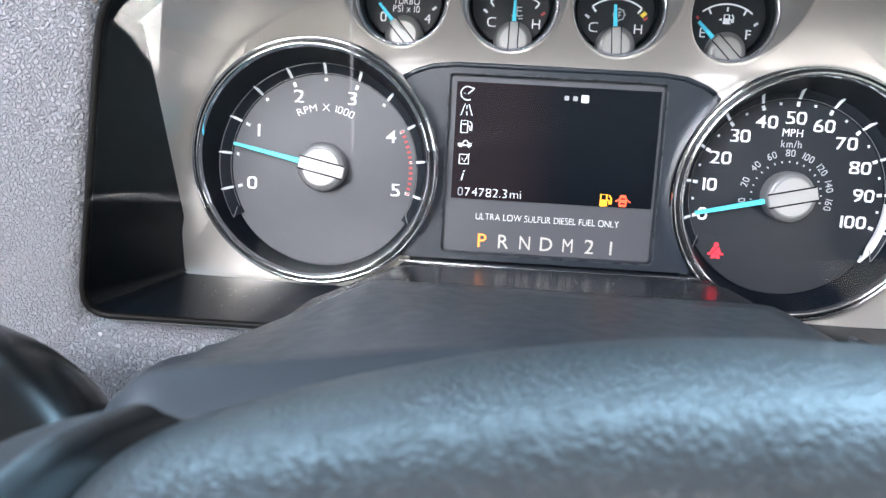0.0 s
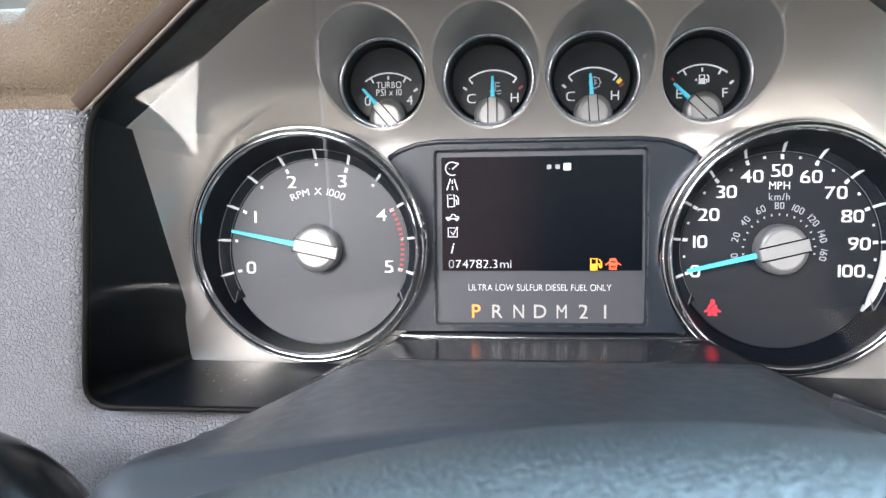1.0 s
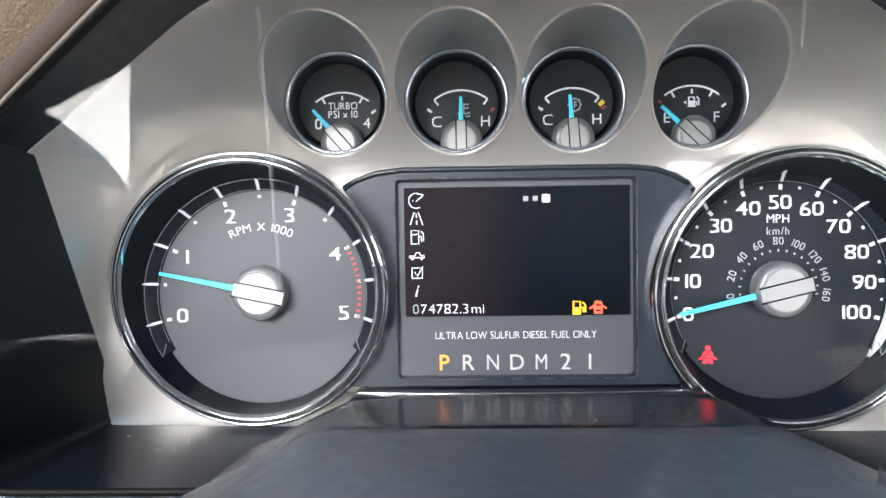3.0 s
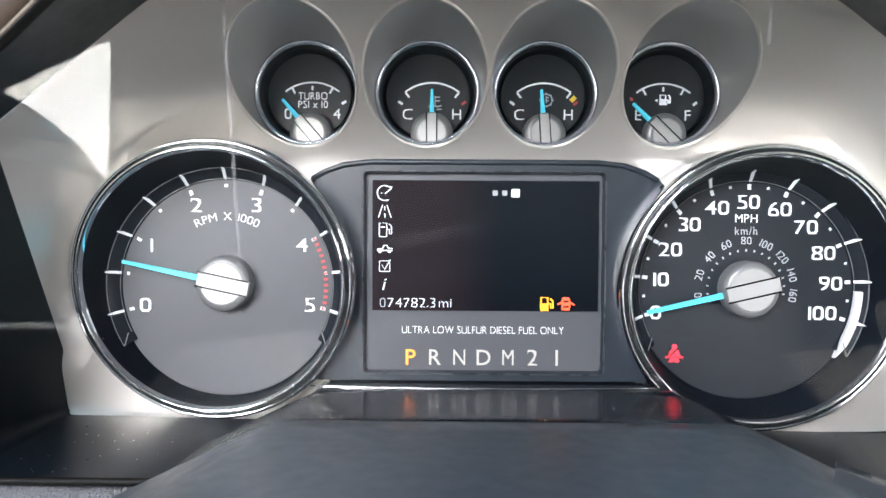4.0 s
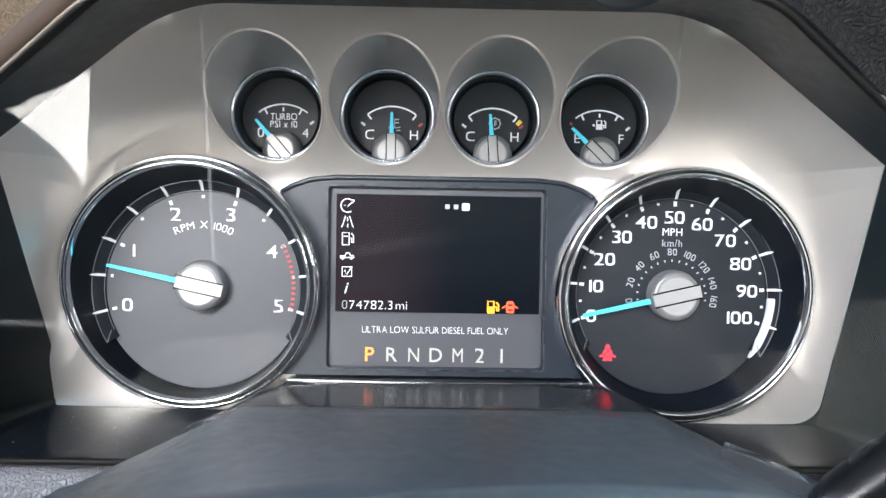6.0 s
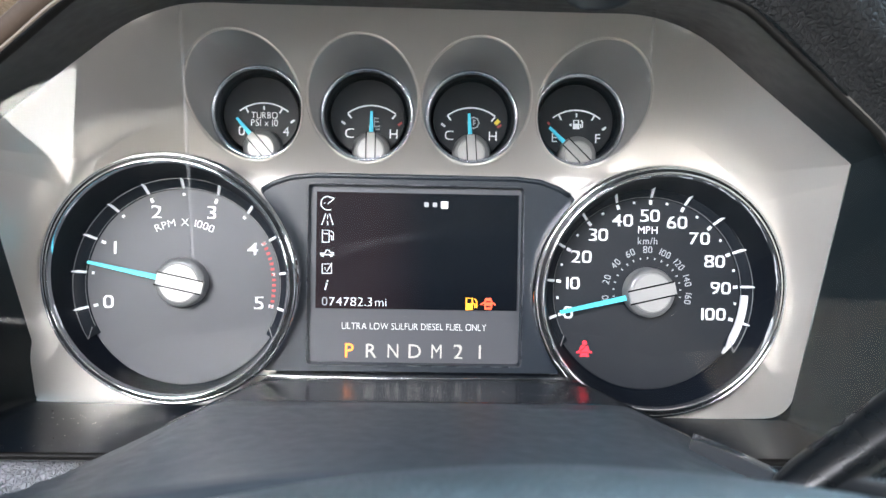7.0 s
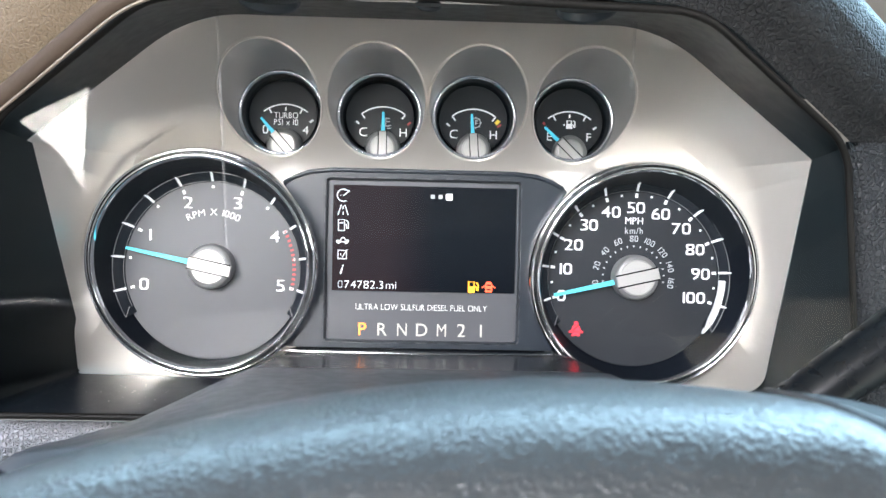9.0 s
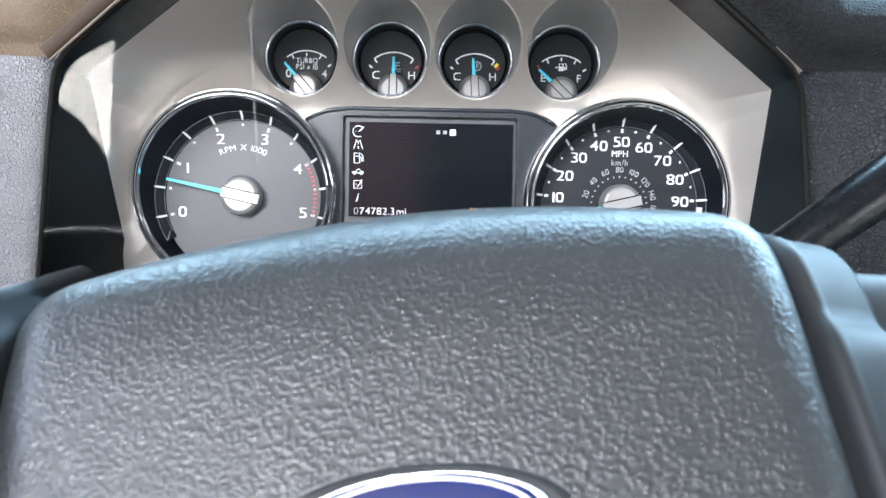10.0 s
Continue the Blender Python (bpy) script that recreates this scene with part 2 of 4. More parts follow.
def ribbon(lines, width, y, thick=0.0003, closed=False):
    """Flat strokes of the given width along polylines of (x, z)."""
    bm = bmesh.new()
    for pts in lines:
        p = [Vector((a, b)) for a, b in pts]
        n = len(p)
        lo, hi = [], []
        for i in range(n):
            a = p[i - 1] if (i or closed) else p[i]
            c = p[(i + 1) % n] if (i < n - 1 or closed) else p[i]
            d = (c - a).normalized()
            o = Vector((-d.y, d.x)) * width / 2
            for side, dst in ((o, lo), (-o, hi)):
                q = p[i] + side
                dst.append((bm.verts.new((q.x, y - thick, q.y)), bm.verts.new((q.x, y, q.y))))
        for i in range(n if closed else n - 1):
            j = (i + 1) % n
            bm.faces.new((lo[i][0], lo[j][0], hi[j][0], hi[i][0]))
            bm.faces.new((lo[i][0], lo[i][1], lo[j][1], lo[j][0]))
            bm.faces.new((hi[i][0], hi[j][0], hi[j][1], hi[i][1]))
    bmesh.ops.recalc_face_normals(bm, faces=bm.faces)
    return bm


def arc(cx, cz, r, a0, a1, n=24):
    return [(cx + r * math.cos(radians(a0 + (a1 - a0) * i / n)), cz + r * math.sin(radians(a0 + (a1 - a0) * i / n))) for i in range(n + 1)]


def rect(x, z, w, h):
    return [(x - w / 2, z - h / 2), (x + w / 2, z - h / 2), (x + w / 2, z + h / 2), (x - w / 2, z + h / 2)]


def rrect(x, z, w, h, r, n=5):
    out = []
    for sx, sz, a in ((1, -1, -90), (1, 1, 0), (-1, 1, 90), (-1, -1, 180)):
        out += arc(x + sx * (w / 2 - r), z + sz * (h / 2 - r), r, a, a + 90, n)
    return out


def strut(p, q, r0, r1, n=20, bulge=()):
    """A tapered round bar with rounded ends; bulge: extra (t, factor) rings."""
    p, q = Vector(p), Vector(q)
    d = (q - p).normalized()
    u = d.orthogonal().normalized()
    v = d.cross(u)
    rings = []
    stations = [(-0.0, 0.05), (0.0, 0.6), (0.02, 0.9), (0.05, 1.0)] + list(bulge) + [(0.95, 1.0), (0.985, 0.85), (1.0, 0.55), (1.0, 0.05)]
    bm = bmesh.new()
    for s, k in stations:
        c = p + (q - p) * s
        r = (r0 + (r1 - r0) * s) * k
        rings.append([bm.verts.new(c + (u * math.cos(2 * math.pi * i / n) + v * math.sin(2 * math.pi * i / n)) * r) for i in range(n)])
    for a, b in zip(rings, rings[1:]):
        for i in range(n):
            j = (i + 1) % n
            bm.faces.new((a[i], a[j], b[j], b[i]))
    bm.faces.new(rings[0][::-1])
    bm.faces.new(rings[-1])
    bmesh.ops.recalc_face_normals(bm, faces=bm.faces)
    return bm


def pipe(pts, r, n=10, closed=False):
    """A round bead along a path of points."""
    p = [Vector(q) for q in pts]
    bm = bmesh.new()
    rings = []
    m = len(p)
    for i in range(m):
        a = p[i - 1] if (i or closed) else p[i]
        c = p[(i + 1) % m] if (i < m - 1 or closed) else p[i]
        d = (c - a).normalized()
        u = d.cross(Vector((0.13, 0.98, 0.11))).normalized()
        v = d.cross(u)
        rings.append([bm.verts.new(p[i] + (u * math.cos(2 * math.pi * k / n) + v * math.sin(2 * math.pi * k / n)) * r) for k in range(n)])
    for i in range(m if closed else m - 1):
        a, b = rings[i], rings[(i + 1) % m]
        for k in range(n):
            j = (k + 1) % n
            bm.faces.new((a[k], a[j], b[j], b[k]))
    if not closed:
        bm.faces.new(rings[0][::-1])
        bm.faces.new(rings[-1])
    bmesh.ops.recalc_face_normals(bm, faces=bm.faces)
    return bm


def loft(rows, material, name, parent, label="", closed=False, smooth=True):
    """A skin over rows of equally many points."""
    verts = [tuple(v) for r in rows for v in r]
    n = len(rows[0])
    faces = []
    for i in range(len(rows) - 1):
        for k in range(n if closed else n - 1):
            j = (k + 1) % n
            faces.append((i * n + k, i * n + j, (i + 1) * n + j, (i + 1) * n + k))
    return raw(name, verts, faces, material, parent, label, smooth)


GLYPHS = {}
ROUND = set("0235689OQCGUS")


def glyph(ch, bold, square):
    """Corners and faces of one letter of the built-in font, its curves squared off as on the dials."""
    key = (ch, round(bold, 4), square)
    if key in GLYPHS:
        return GLYPHS[key]
    cu = bpy.data.curves.new("lettering", "FONT")
    cu.body, cu.size, cu.offset, cu.resolution_u, cu.extrude = ch, 1.0, bold, 3, 0.02
    tmp = bpy.data.objects.new("lettering", cu)
    me = bpy.data.meshes.new_from_object(tmp)
    bpy.data.objects.remove(tmp)
    pts = [tuple(v.co) for v in me.vertices]
    polys = [tuple(p.vertices) for p in me.polygons]
    xs, ys = [p[0] for p in pts], [p[1] for p in pts]
    x0, x1, y0, y1 = min(xs), max(xs), min(ys), max(ys)
    if square and ch in ROUND:
        out = []
        for x, y, h in pts:
            u, v = 2 * (x - x0) / (x1 - x0) - 1, 2 * (y - y0) / (y1 - y0) - 1
            r4 = (u ** 4 + v ** 4) ** 0.25
            k = math.hypot(u, v) / r4 if r4 > 1e-6 else 1.0
            u, v = max(-1.0, min(1.0, u * k)), max(-1.0, min(1.0, v * k))
            out.append((x0 + (u + 1) * (x1 - x0) / 2, y0 + (v + 1) * (y1 - y0) / 2, h))
        pts = out
    pts = [(x - x0, y - 0.36, h) for x, y, h in pts]
    GLYPHS[key] = (pts, polys, x1 - x0)
    return GLYPHS[key]


def text(body, x, y, z, size, material, parent, name="lettering", wide=1.0, bold=0.0, turn=0.0, align="CENTER", gap=0.13, square=True, slant=0.0, span=0.0):
    """Raised print in the plane of the dials."""
    verts, polys, at = [], [], 0.0
    for ch in body:
        if ch == " ":
            at += 0.30 * wide
            continue
        pts, pl, w = glyph(ch, bold, square)
        base = len(verts)
        verts += [(at + (a + slant * b) * wide, b, h) for a, b, h in pts]
        polys += [tuple(base + i for i in p) for p in pl]
        at += w * wide + gap
    if span:
        k = span / ((at - gap) * size)
        verts, at = [(a * k, b, h) for a, b, h in verts], (at - gap) * k + gap
    shift = (at - gap) / 2 if align == "CENTER" else 0.0
    c, s = math.cos(radians(turn)), math.sin(radians(turn))
    out = []
    for a, b, h in verts:
        a, b = (a - shift) * size, b * size
        out.append((x + a * c - b * s, y - 0.00012 - h * 0.006, z + a * s + b * c))
    return raw(name, out, polys, material, parent)


def arc_text(body, cx, cz, r, middle, y, size, material, parent, wide=1.0, bold=0.0, gap=0.13):
    """Letters that stand on an arc round (cx, cz); middle: the angle of its middle in degrees."""
    w = [0.30 * wide if ch == " " else glyph(ch, bold, True)[2] * wide for ch in body]
    total = sum(w) + gap * (len(body) - 1)
    at, made = 0.0, []
    for ch, k in zip(body, w):
        a = middle + math.degrees((total / 2 - at - k / 2) * size / r)
        at += k + gap
        if ch != " ":
            made.append(text(ch, cx + r * math.cos(radians(a)), y, cz + r * math.sin(radians(a)), size, material, parent, wide=wide, bold=bold, turn=a - 90))
    return made


def smooth01(t):
    t = max(0.0, min(1.0, t))
    return t * t * (3 - 2 * t)


# ---- instrument cluster: sizes ----
DX, DZ = 0.1065, 0.0285          # large dials
GX = (-0.0709, -0.0227, 0.0241, 0.0726)  # small gauge rings
FX = (-0.0698, -0.0210, 0.0244, 0.0728)  # small gauge faces
GZ = 0.1060
LEAN = -0.13
RING_Y = -0.021

cluster = thing("instrument_cluster", (0, 0, -0.03), "satin silver instrument cluster bezel with dark centre housing", "instrument cluster")
BASE = Matrix.Translation((0, 0, 0.03))


def edge_x(z):
    """Half width of the silver bezel at height z."""
    if z < 0.082:
        d = max(0.0, -0.0185 - z)
        cut = 0.011 - math.sqrt(max(0.011 ** 2 - min(d, 0.011) ** 2, 0.0))
        return 0.174 + (0.160 - 0.174) * (z + 0.029) / 0.111 - cut
    return 0.160 - (z - 0.082) * 1.06


def edge_y(z):
    """Depth of the bezel's outer edge at height z."""
    if z < 0.0825:
        return -0.001 - 0.071 * max(0.0, (z + 0.030) / 0.1125)
    return -0.072 + 0.012 * min(1.0, (z - 0.0825) / 0.056)


def slope_y(x, z):
    """The bezel without its wells: upright below, leaning towards the driver above, cheeks that come forward."""
    ax = abs(x)
    rise = z - 0.080
    top = 0.983 * (rise + math.sqrt(rise * rise + 0.0035 ** 2)) / 2
    top += 0.0045 * smooth01((ax - 0.055) / 0.045) * smooth01((z - 0.084) / 0.025)
    ex = edge_x(z)
    fe = -edge_y(z) - 0.003
    u = max(0.0, min(1.0, (ax - 0.085) / max(ex - 0.085, 0.01)))
    f = top + max(0.0, fe - top) * u ** 3.2 if fe > top else top + (fe - top) * u ** 6
    y = -0.003 - f
    tach = x < 0
    dd = math.hypot(ax - DX - (-0.0005 if tach else 0.0012), z - DZ - (0.0025 if tach else 0.0))
    room = min(0.016, max(dd - 0.0550 + max(ex - ax, 0.0), 0.002)) if z < 0.09 else 0.016
    k = smooth01((dd - 0.0550) / room)
    low = max(y, -0.016 - 0.13 * (z - DZ))
    return low + (y - low) * k


def well_radius(y):
    return 0.0214 + 0.065 * max(0.0, -0.006 - y)


def well_rim(gx, a):
    """Where the well of a small gauge comes out of the bezel, in direction a."""
    r = 0.0214
    for k in range(12):
        x, z = gx + r * math.cos(a), GZ + r * math.sin(a)
        r = well_radius(slope_y(x, z))
    return x, slope_y(x, z), z


def build_bezel():
    nx, nz = 800, 420
    z0, z1 = -0.0295, 0.142
    verts, faces = [], []
    idx = -np.ones((nx + 1, nz + 1), int)
    for i in range(nx + 1):
        for j in range(nz + 1):
            z = z0 + (z1 - z0) * j / nz
            x = edge_x(z) * (2 * i / nx - 1)
            if x < -0.150:
                x = -0.150 + (x + 0.150) * (0.80 + 0.20 * smooth01((z + 0.03) / 0.112))
            ax = abs(x)
            if math.hypot(ax - DX - (-0.0012 if x < 0 else 0.0012), z - DZ - (0.0025 if x < 0 else 0.0002)) < (0.0532 if x < 0 else 0.0542):
                continue
            if ax < 0.062 and z < 0.070:
                continue
            y = slope_y(x, z)
            near = min(GX, key=lambda g: abs(x - g))
            d, r = math.hypot(x - near, z - GZ), well_radius(y)
            if d < r - 0.0003:
                continue
            if d < r + 0.0001:
                x, z = near + (x - near) * r / d, GZ + (z - GZ) * r / d
                y = slope_y(x, z)
            idx[i, j] = len(verts)
            verts.append((x, y, z))
    for i in range(nx):
        for j in range(nz):
            q = (idx[i, j], idx[i + 1, j], idx[i + 1, j + 1], idx[i, j + 1])
            if min(q) >= 0:
                faces.append(tuple(int(k) for k in q))
    ob = raw("bezel_panel", verts, faces, SILVER, cluster, "satin silver painted bezel with scooped gauge wells", True)
    ob.matrix_parent_inverse = BASE
    for gx in GX:
        rim = [well_rim(gx, 2 * math.pi * i / 128) for i in range(128)]
        rows = []
        for k in range(15):
            t = k / 14
            row = []
            for i, (x, y, z) in enumerate(rim):
                a = 2 * math.pi * i / 128
                yy = y * (1 - t) - 0.0030 * t
                r = well_radius(yy)
                round_off = 0.0007 * max(0.0, 1 - t * 14 / 2) ** 2
                row.append((gx + (r + round_off) * math.cos(a), yy - (0.0002 if k == 0 else 0.0), GZ + (r + round_off) * math.sin(a)))
            rows.append(row)
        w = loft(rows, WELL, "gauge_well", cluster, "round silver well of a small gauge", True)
        w.matrix_parent_inverse = BASE
        bead = part("well_rim", pipe([(x, y + 0.0002, z) for x, y, z in rim], 0.0006, 8, True), SILVER, cluster, "rounded edge of the gauge well", True)
        bead.matrix_parent_inverse = BASE
    return ob


def cpart(name, bm, material, label="", smooth=False):
    ob = part(name, bm, material, cluster, label, smooth)
    ob.matrix_parent_inverse = BASE
    return ob


build_bezel()


# dark centre housing round the display
def housing_outline():
    right = arc(DX, DZ, 0.0535, 223.8, 131.0, 16)
    top = [(0.0690, 0.0720), (0.0640, 0.0750), (0.0560, 0.0778), (0.045, 0.0790)]
    half = right + top
    return half + [(-x, z) for x, z in half[::-1]]


HOUSE = housing_outline()


def pierced(outline, hole, y0, y1, deep, inset):
    """A plate with the outline and a hole whose sides slope back to the depth deep."""
    bm = bmesh.new()
    a = [bm.verts.new((x, y0, z)) for x, z in outline]
    b = [bm.verts.new((x, y0, z)) for x, z in hole]
    edges = [bm.edges.new((p[i], p[(i + 1) % len(p)])) for p in (a, b) for i in range(len(p))]
    bmesh.ops.triangle_fill(bm, use_beauty=True, edges=edges, normal=(0, -1, 0))
    mx, mz = sum(x for x, z in hole) / len(hole), sum(z for x, z in hole) / len(hole)
    low = [bm.verts.new((x, y1, z)) for x, z in outline]
    ins = [bm.verts.new((x + math.copysign(inset, mx - x), deep, z + math.copysign(inset, mz - z))) for x, z in hole]
    for p, q in ((a, low), (b, ins)):
        for i in range(len(p)):
            j = (i + 1) % len(p)
            bm.faces.new((p[i], p[j], q[j], q[i]))
    bmesh.ops.recalc_face_normals(bm, faces=bm.faces)
    return bm


cpart("back_plate", prism(rrect(0.0, 0.030, 0.372, 0.128, 0.01), 0.0065, 0.009), WALL, "black plate behind the dials")
cpart("centre_housing", pierced(HOUSE, rrect(0.0001, 0.0345, 0.0955, 0.0800, 0.0018), -0.0085, 0.004, -0.0045, 0.0007), CHAR, "charcoal plastic centre housing with a framed opening")
cpart("housing_rim", pipe([(x * 0.992, -0.0084, z - 0.0006) for x, z in HOUSE[17:-17]], 0.0012, 8), CHAR, "rounded upper edge of the housing", True)
# bead paler than the housing, paints the lit line round the opening
cpart("opening_edge", pipe([(x, -0.0085, z) for x, z in rrect(0.0001, 0.0345, 0.0959, 0.0804, 0.0018)], 0.00035, 6, True), FRAMEEDGE, "paler bead painted as the lit edge of the display opening", True)
cpart("display_panel", prism(rect(0.0001, 0.0345, 0.0960, 0.0806), -0.0052, -0.0046), FACE, "grey panel under the display")
cpart("chrome_strip", pipe([(-0.0690 + 0.138 * i / 20, -0.0165 - 0.004 * (1 - ((i - 10) / 10) ** 2), -0.0092) for i in range(21)], 0.00028), CHROME, "thin chrome strip", True)

# display with its icons
display = thing("display_screen", (0, -0.006, 0.019), "black information display with menu icons and odometer", "screen")
DB = Matrix.Translation((0, 0.006, -0.019))


def dset(ob):
    ob.matrix_parent_inverse = DB
    return ob


SY = -0.0060
dset(part("screen_glass", prism(rect(0.0008, 0.0453, 0.0905, 0.0521), SY, -0.0053), SCREEN, display))
IY = SY - 0.0002
dset(text("0", -0.0414, IY, 0.0225, 0.0054, SCREENGREY, display, "odometer_zero", wide=1.0, bold=-0.012, align="LEFT"))
dset(text("74782.3", -0.0382, IY, 0.0225, 0.0054, SCREENWHITE, display, "odometer", bold=-0.010, align="LEFT", span=0.0190))
dset(text("mi", -0.0177, IY, 0.0225, 0.0054, SCREENWHITE, display, "odometer_unit", bold=-0.012, align="LEFT", span=0.0050))


def icon(name, lines, x, z, s, material, width=0.0007, closed=False):
    return dset(part(name, ribbon([[(x + a * s, z + b * s) for a, b in ln] for ln in lines], width, IY, closed=closed), material, display))


IX = -0.0395
icon("gauge_icon", [arc(0, 0, 1, 70, 300, 16), [(0, -0.1), (0.9, 0.65)], [(-0.5, 0), (-0.35, 0)], [(0.2, 0.9), (1.0, 0.75)]], IX, 0.0662, 0.0030, SCREENWHITE, 0.0004)
icon("road_icon", [[(-0.9, -0.9), (-0.3, 0.9)], [(0.9, -0.9), (0.3, 0.9)], [(0.05, -0.9), (0, -0.3)], [(0, 0.1), (0, 0.7)]], IX, 0.0590, 0.0028, SCREENWHITE, 0.0004)
icon("pump_icon", [[(-0.8, -1), (-0.8, 1), (0.3, 1), (0.3, -1), (-0.8, -1)], [(-0.6, 0.4), (0.1, 0.4)], [(0.3, 0.1), (0.7, 0.1), (0.7, -0.6), (1.0, -0.6), (1.0, 0.5), (0.6, 0.9)]], IX, 0.0515, 0.0027, SCREENWHITE, 0.0004)
icon("truck_icon", [[(-1, -0.1), (-0.3, -0.1), (-0.1, 0.35), (0.3, 0.35), (0.45, 0), (1, -0.05)], [(-1, -0.3), (1, -0.3)], arc(-0.6, -0.4, 0.16, 0, 360, 8), arc(0.6, -0.4, 0.16, 0, 360, 8)], IX, 0.0442, 0.0031, SCREENWHITE, 0.0004)
icon("tick_box_icon", [[(-0.8, -0.8), (0.8, -0.8), (0.8, 0.8), (-0.8, 0.8), (-0.8, -0.8)], [(-0.4, 0.2), (0, -0.5), (0.9, 1.0)]], IX, 0.0370, 0.0026, SCREENWHITE, 0.0004)
dset(text("i", IX, IY, 0.0300, 0.0070, SCREENWHITE, display, "info_icon", bold=0.0, slant=0.25))
for k, (px, sz, mt) in enumerate(((0.0045, 0.0020, SCREENGREY), (0.0083, 0.0020, SCREENGREY), (0.0126, 0.0033, SCREENWHITE))):
    dset(part("page_dot", prism(rrect(px, 0.0664, sz, sz, sz * 0.15, 2), IY - 0.0002, IY), mt, display))
icon("fuel_warning_icon", [rect(-0.25, 0, 1.0, 1.9) + [(-0.75, -0.95)], [(0.3, 0.1), (0.7, 0.0), (0.7, -0.6), (1.0, -0.6), (1.0, 0.4), (0.6, 0.85)]], 0.0252, 0.0222, 0.0027, AMBER, 0.0006)
dset(part("fuel_warning_body", prism(rect(0.0245, 0.0211, 0.0024, 0.0026), IY - 0.0002, IY), AMBER, display))
dx, dz = 0.0331, 0.0223
dset(part("door_warning_icon", prism([(dx + a, dz + b) for a, b in ((-0.0016, -0.0026), (0.0016, -0.0026), (0.0018, -0.0008), (0.0018, 0.0010), (0.0012, 0.0026), (-0.0012, 0.0026), (-0.0018, 0.0010), (-0.0018, -0.0008))], IY - 0.0002, IY), ORANGE, display, "orange-red car lamp"))
for a, b, c, d in ((-0.0018, 0.0006, -0.0034, -0.0004), (0.0018, 0.0006, 0.0034, -0.0004)):
    dset(part("open_door_stroke", ribbon([[(dx + a, dz + b), (dx + c, dz + d)]], 0.0006, IY), ORANGE, display))
for h in (0.0010, -0.0012):
    dset(part("icon_window", ribbon([[(dx - 0.0011, dz + h), (dx + 0.0011, dz + h)]], 0.0007, IY - 0.0003), SCREEN, display))

# printed line and gear letters
gear = thing("gear_indicator", (0, -0.0055, -0.004), "grey gear selector row with lit amber letter and fuel notice", "gear indicator")
GB = Matrix.Translation((0, 0.0055, 0.004))
GY = -0.0053
text("ULTRA LOW SULFUR DIESEL FUEL ONLY", 0.0000, GY, 0.0115, 0.0042, PRINT, gear, "fuel_notice", wide=0.8, bold=-0.006, gap=0.10, span=0.0650).matrix_parent_inverse = GB
for k, ch in enumerate("PRNDM21"):
    text(ch, -0.0290 + k * 0.0098, GY, 0.0005, 0.0090, AMBERP if k == 0 else GEARGREY, gear, "gear_letter", wide={"M": 0.80, "N": 0.85}.get(ch, 0.98), bold=0.0 if ch in "MN" else 0.005).matrix_parent_inverse = GB


# ---- dials ----
def needle(parent, inv, cx, cz, ang, length, back, w0, w1, y, cap_r, skirt_r):
    a = radians(ang)
    d, o = Vector((math.cos(a), math.sin(a))), Vector((-math.sin(a), math.cos(a)))
    c = Vector((cx, cz))
    poly = [c + d * back + o * w0 / 2, c + d * length + o * w1 / 2, c + d * length - o * w1 / 2, c + d * back - o * w0 / 2]
    part("needle", prism([(q.x, q.y) for q in poly], y - 0.0012, y, 0.0002), CYAN, parent, "cyan needle").matrix_parent_inverse = inv
    hub = part("hub_skirt", lathe([(skirt_r, 0.0015), (skirt_r * 0.99, y - 0.001), (skirt_r * 0.93, y - 0.003), (cap_r, y - 0.0036), (cap_r * 0.6, y - 0.0036)], (cx, cz), 48), CAPSIDE, parent, "grey hub skirt", True)
    hub.matrix_parent_inverse = inv
    part("hub_cap", disc(cap_r, y - 0.0042, (cx, cz), 48, 0.003, 0.0006), CAP, parent, "brushed silver hub cap").matrix_parent_inverse = inv
    bw = cap_r * 0.31
    bar = [c - d * skirt_r * 0.97 + o * bw, c + d * skirt_r * 0.90 + o * bw * 0.9, c + d * skirt_r * 0.90 - o * bw * 0.9, c - d * skirt_r * 0.97 - o * bw]
    part("hub_bar", prism([(q.x, q.y) for q in bar], y - 0.0043, y - 0.0022, 0.0003), CAP, parent, "raised silver bar across the hub").matrix_parent_inverse = inv
    for sd in (-1, 1):
        e0, e1 = c - d * skirt_r * 0.93 + o * bw * 1.07 * sd, c + d * skirt_r * 0.93 + o * bw * 1.07 * sd
        part("hub_groove", ribbon([[(e0.x, e0.y), (e1.x, e1.y)]], cap_r * 0.07, y - 0.0042, 0.0002), BLACKGLOSS, parent, "dark groove").matrix_parent_inverse = inv


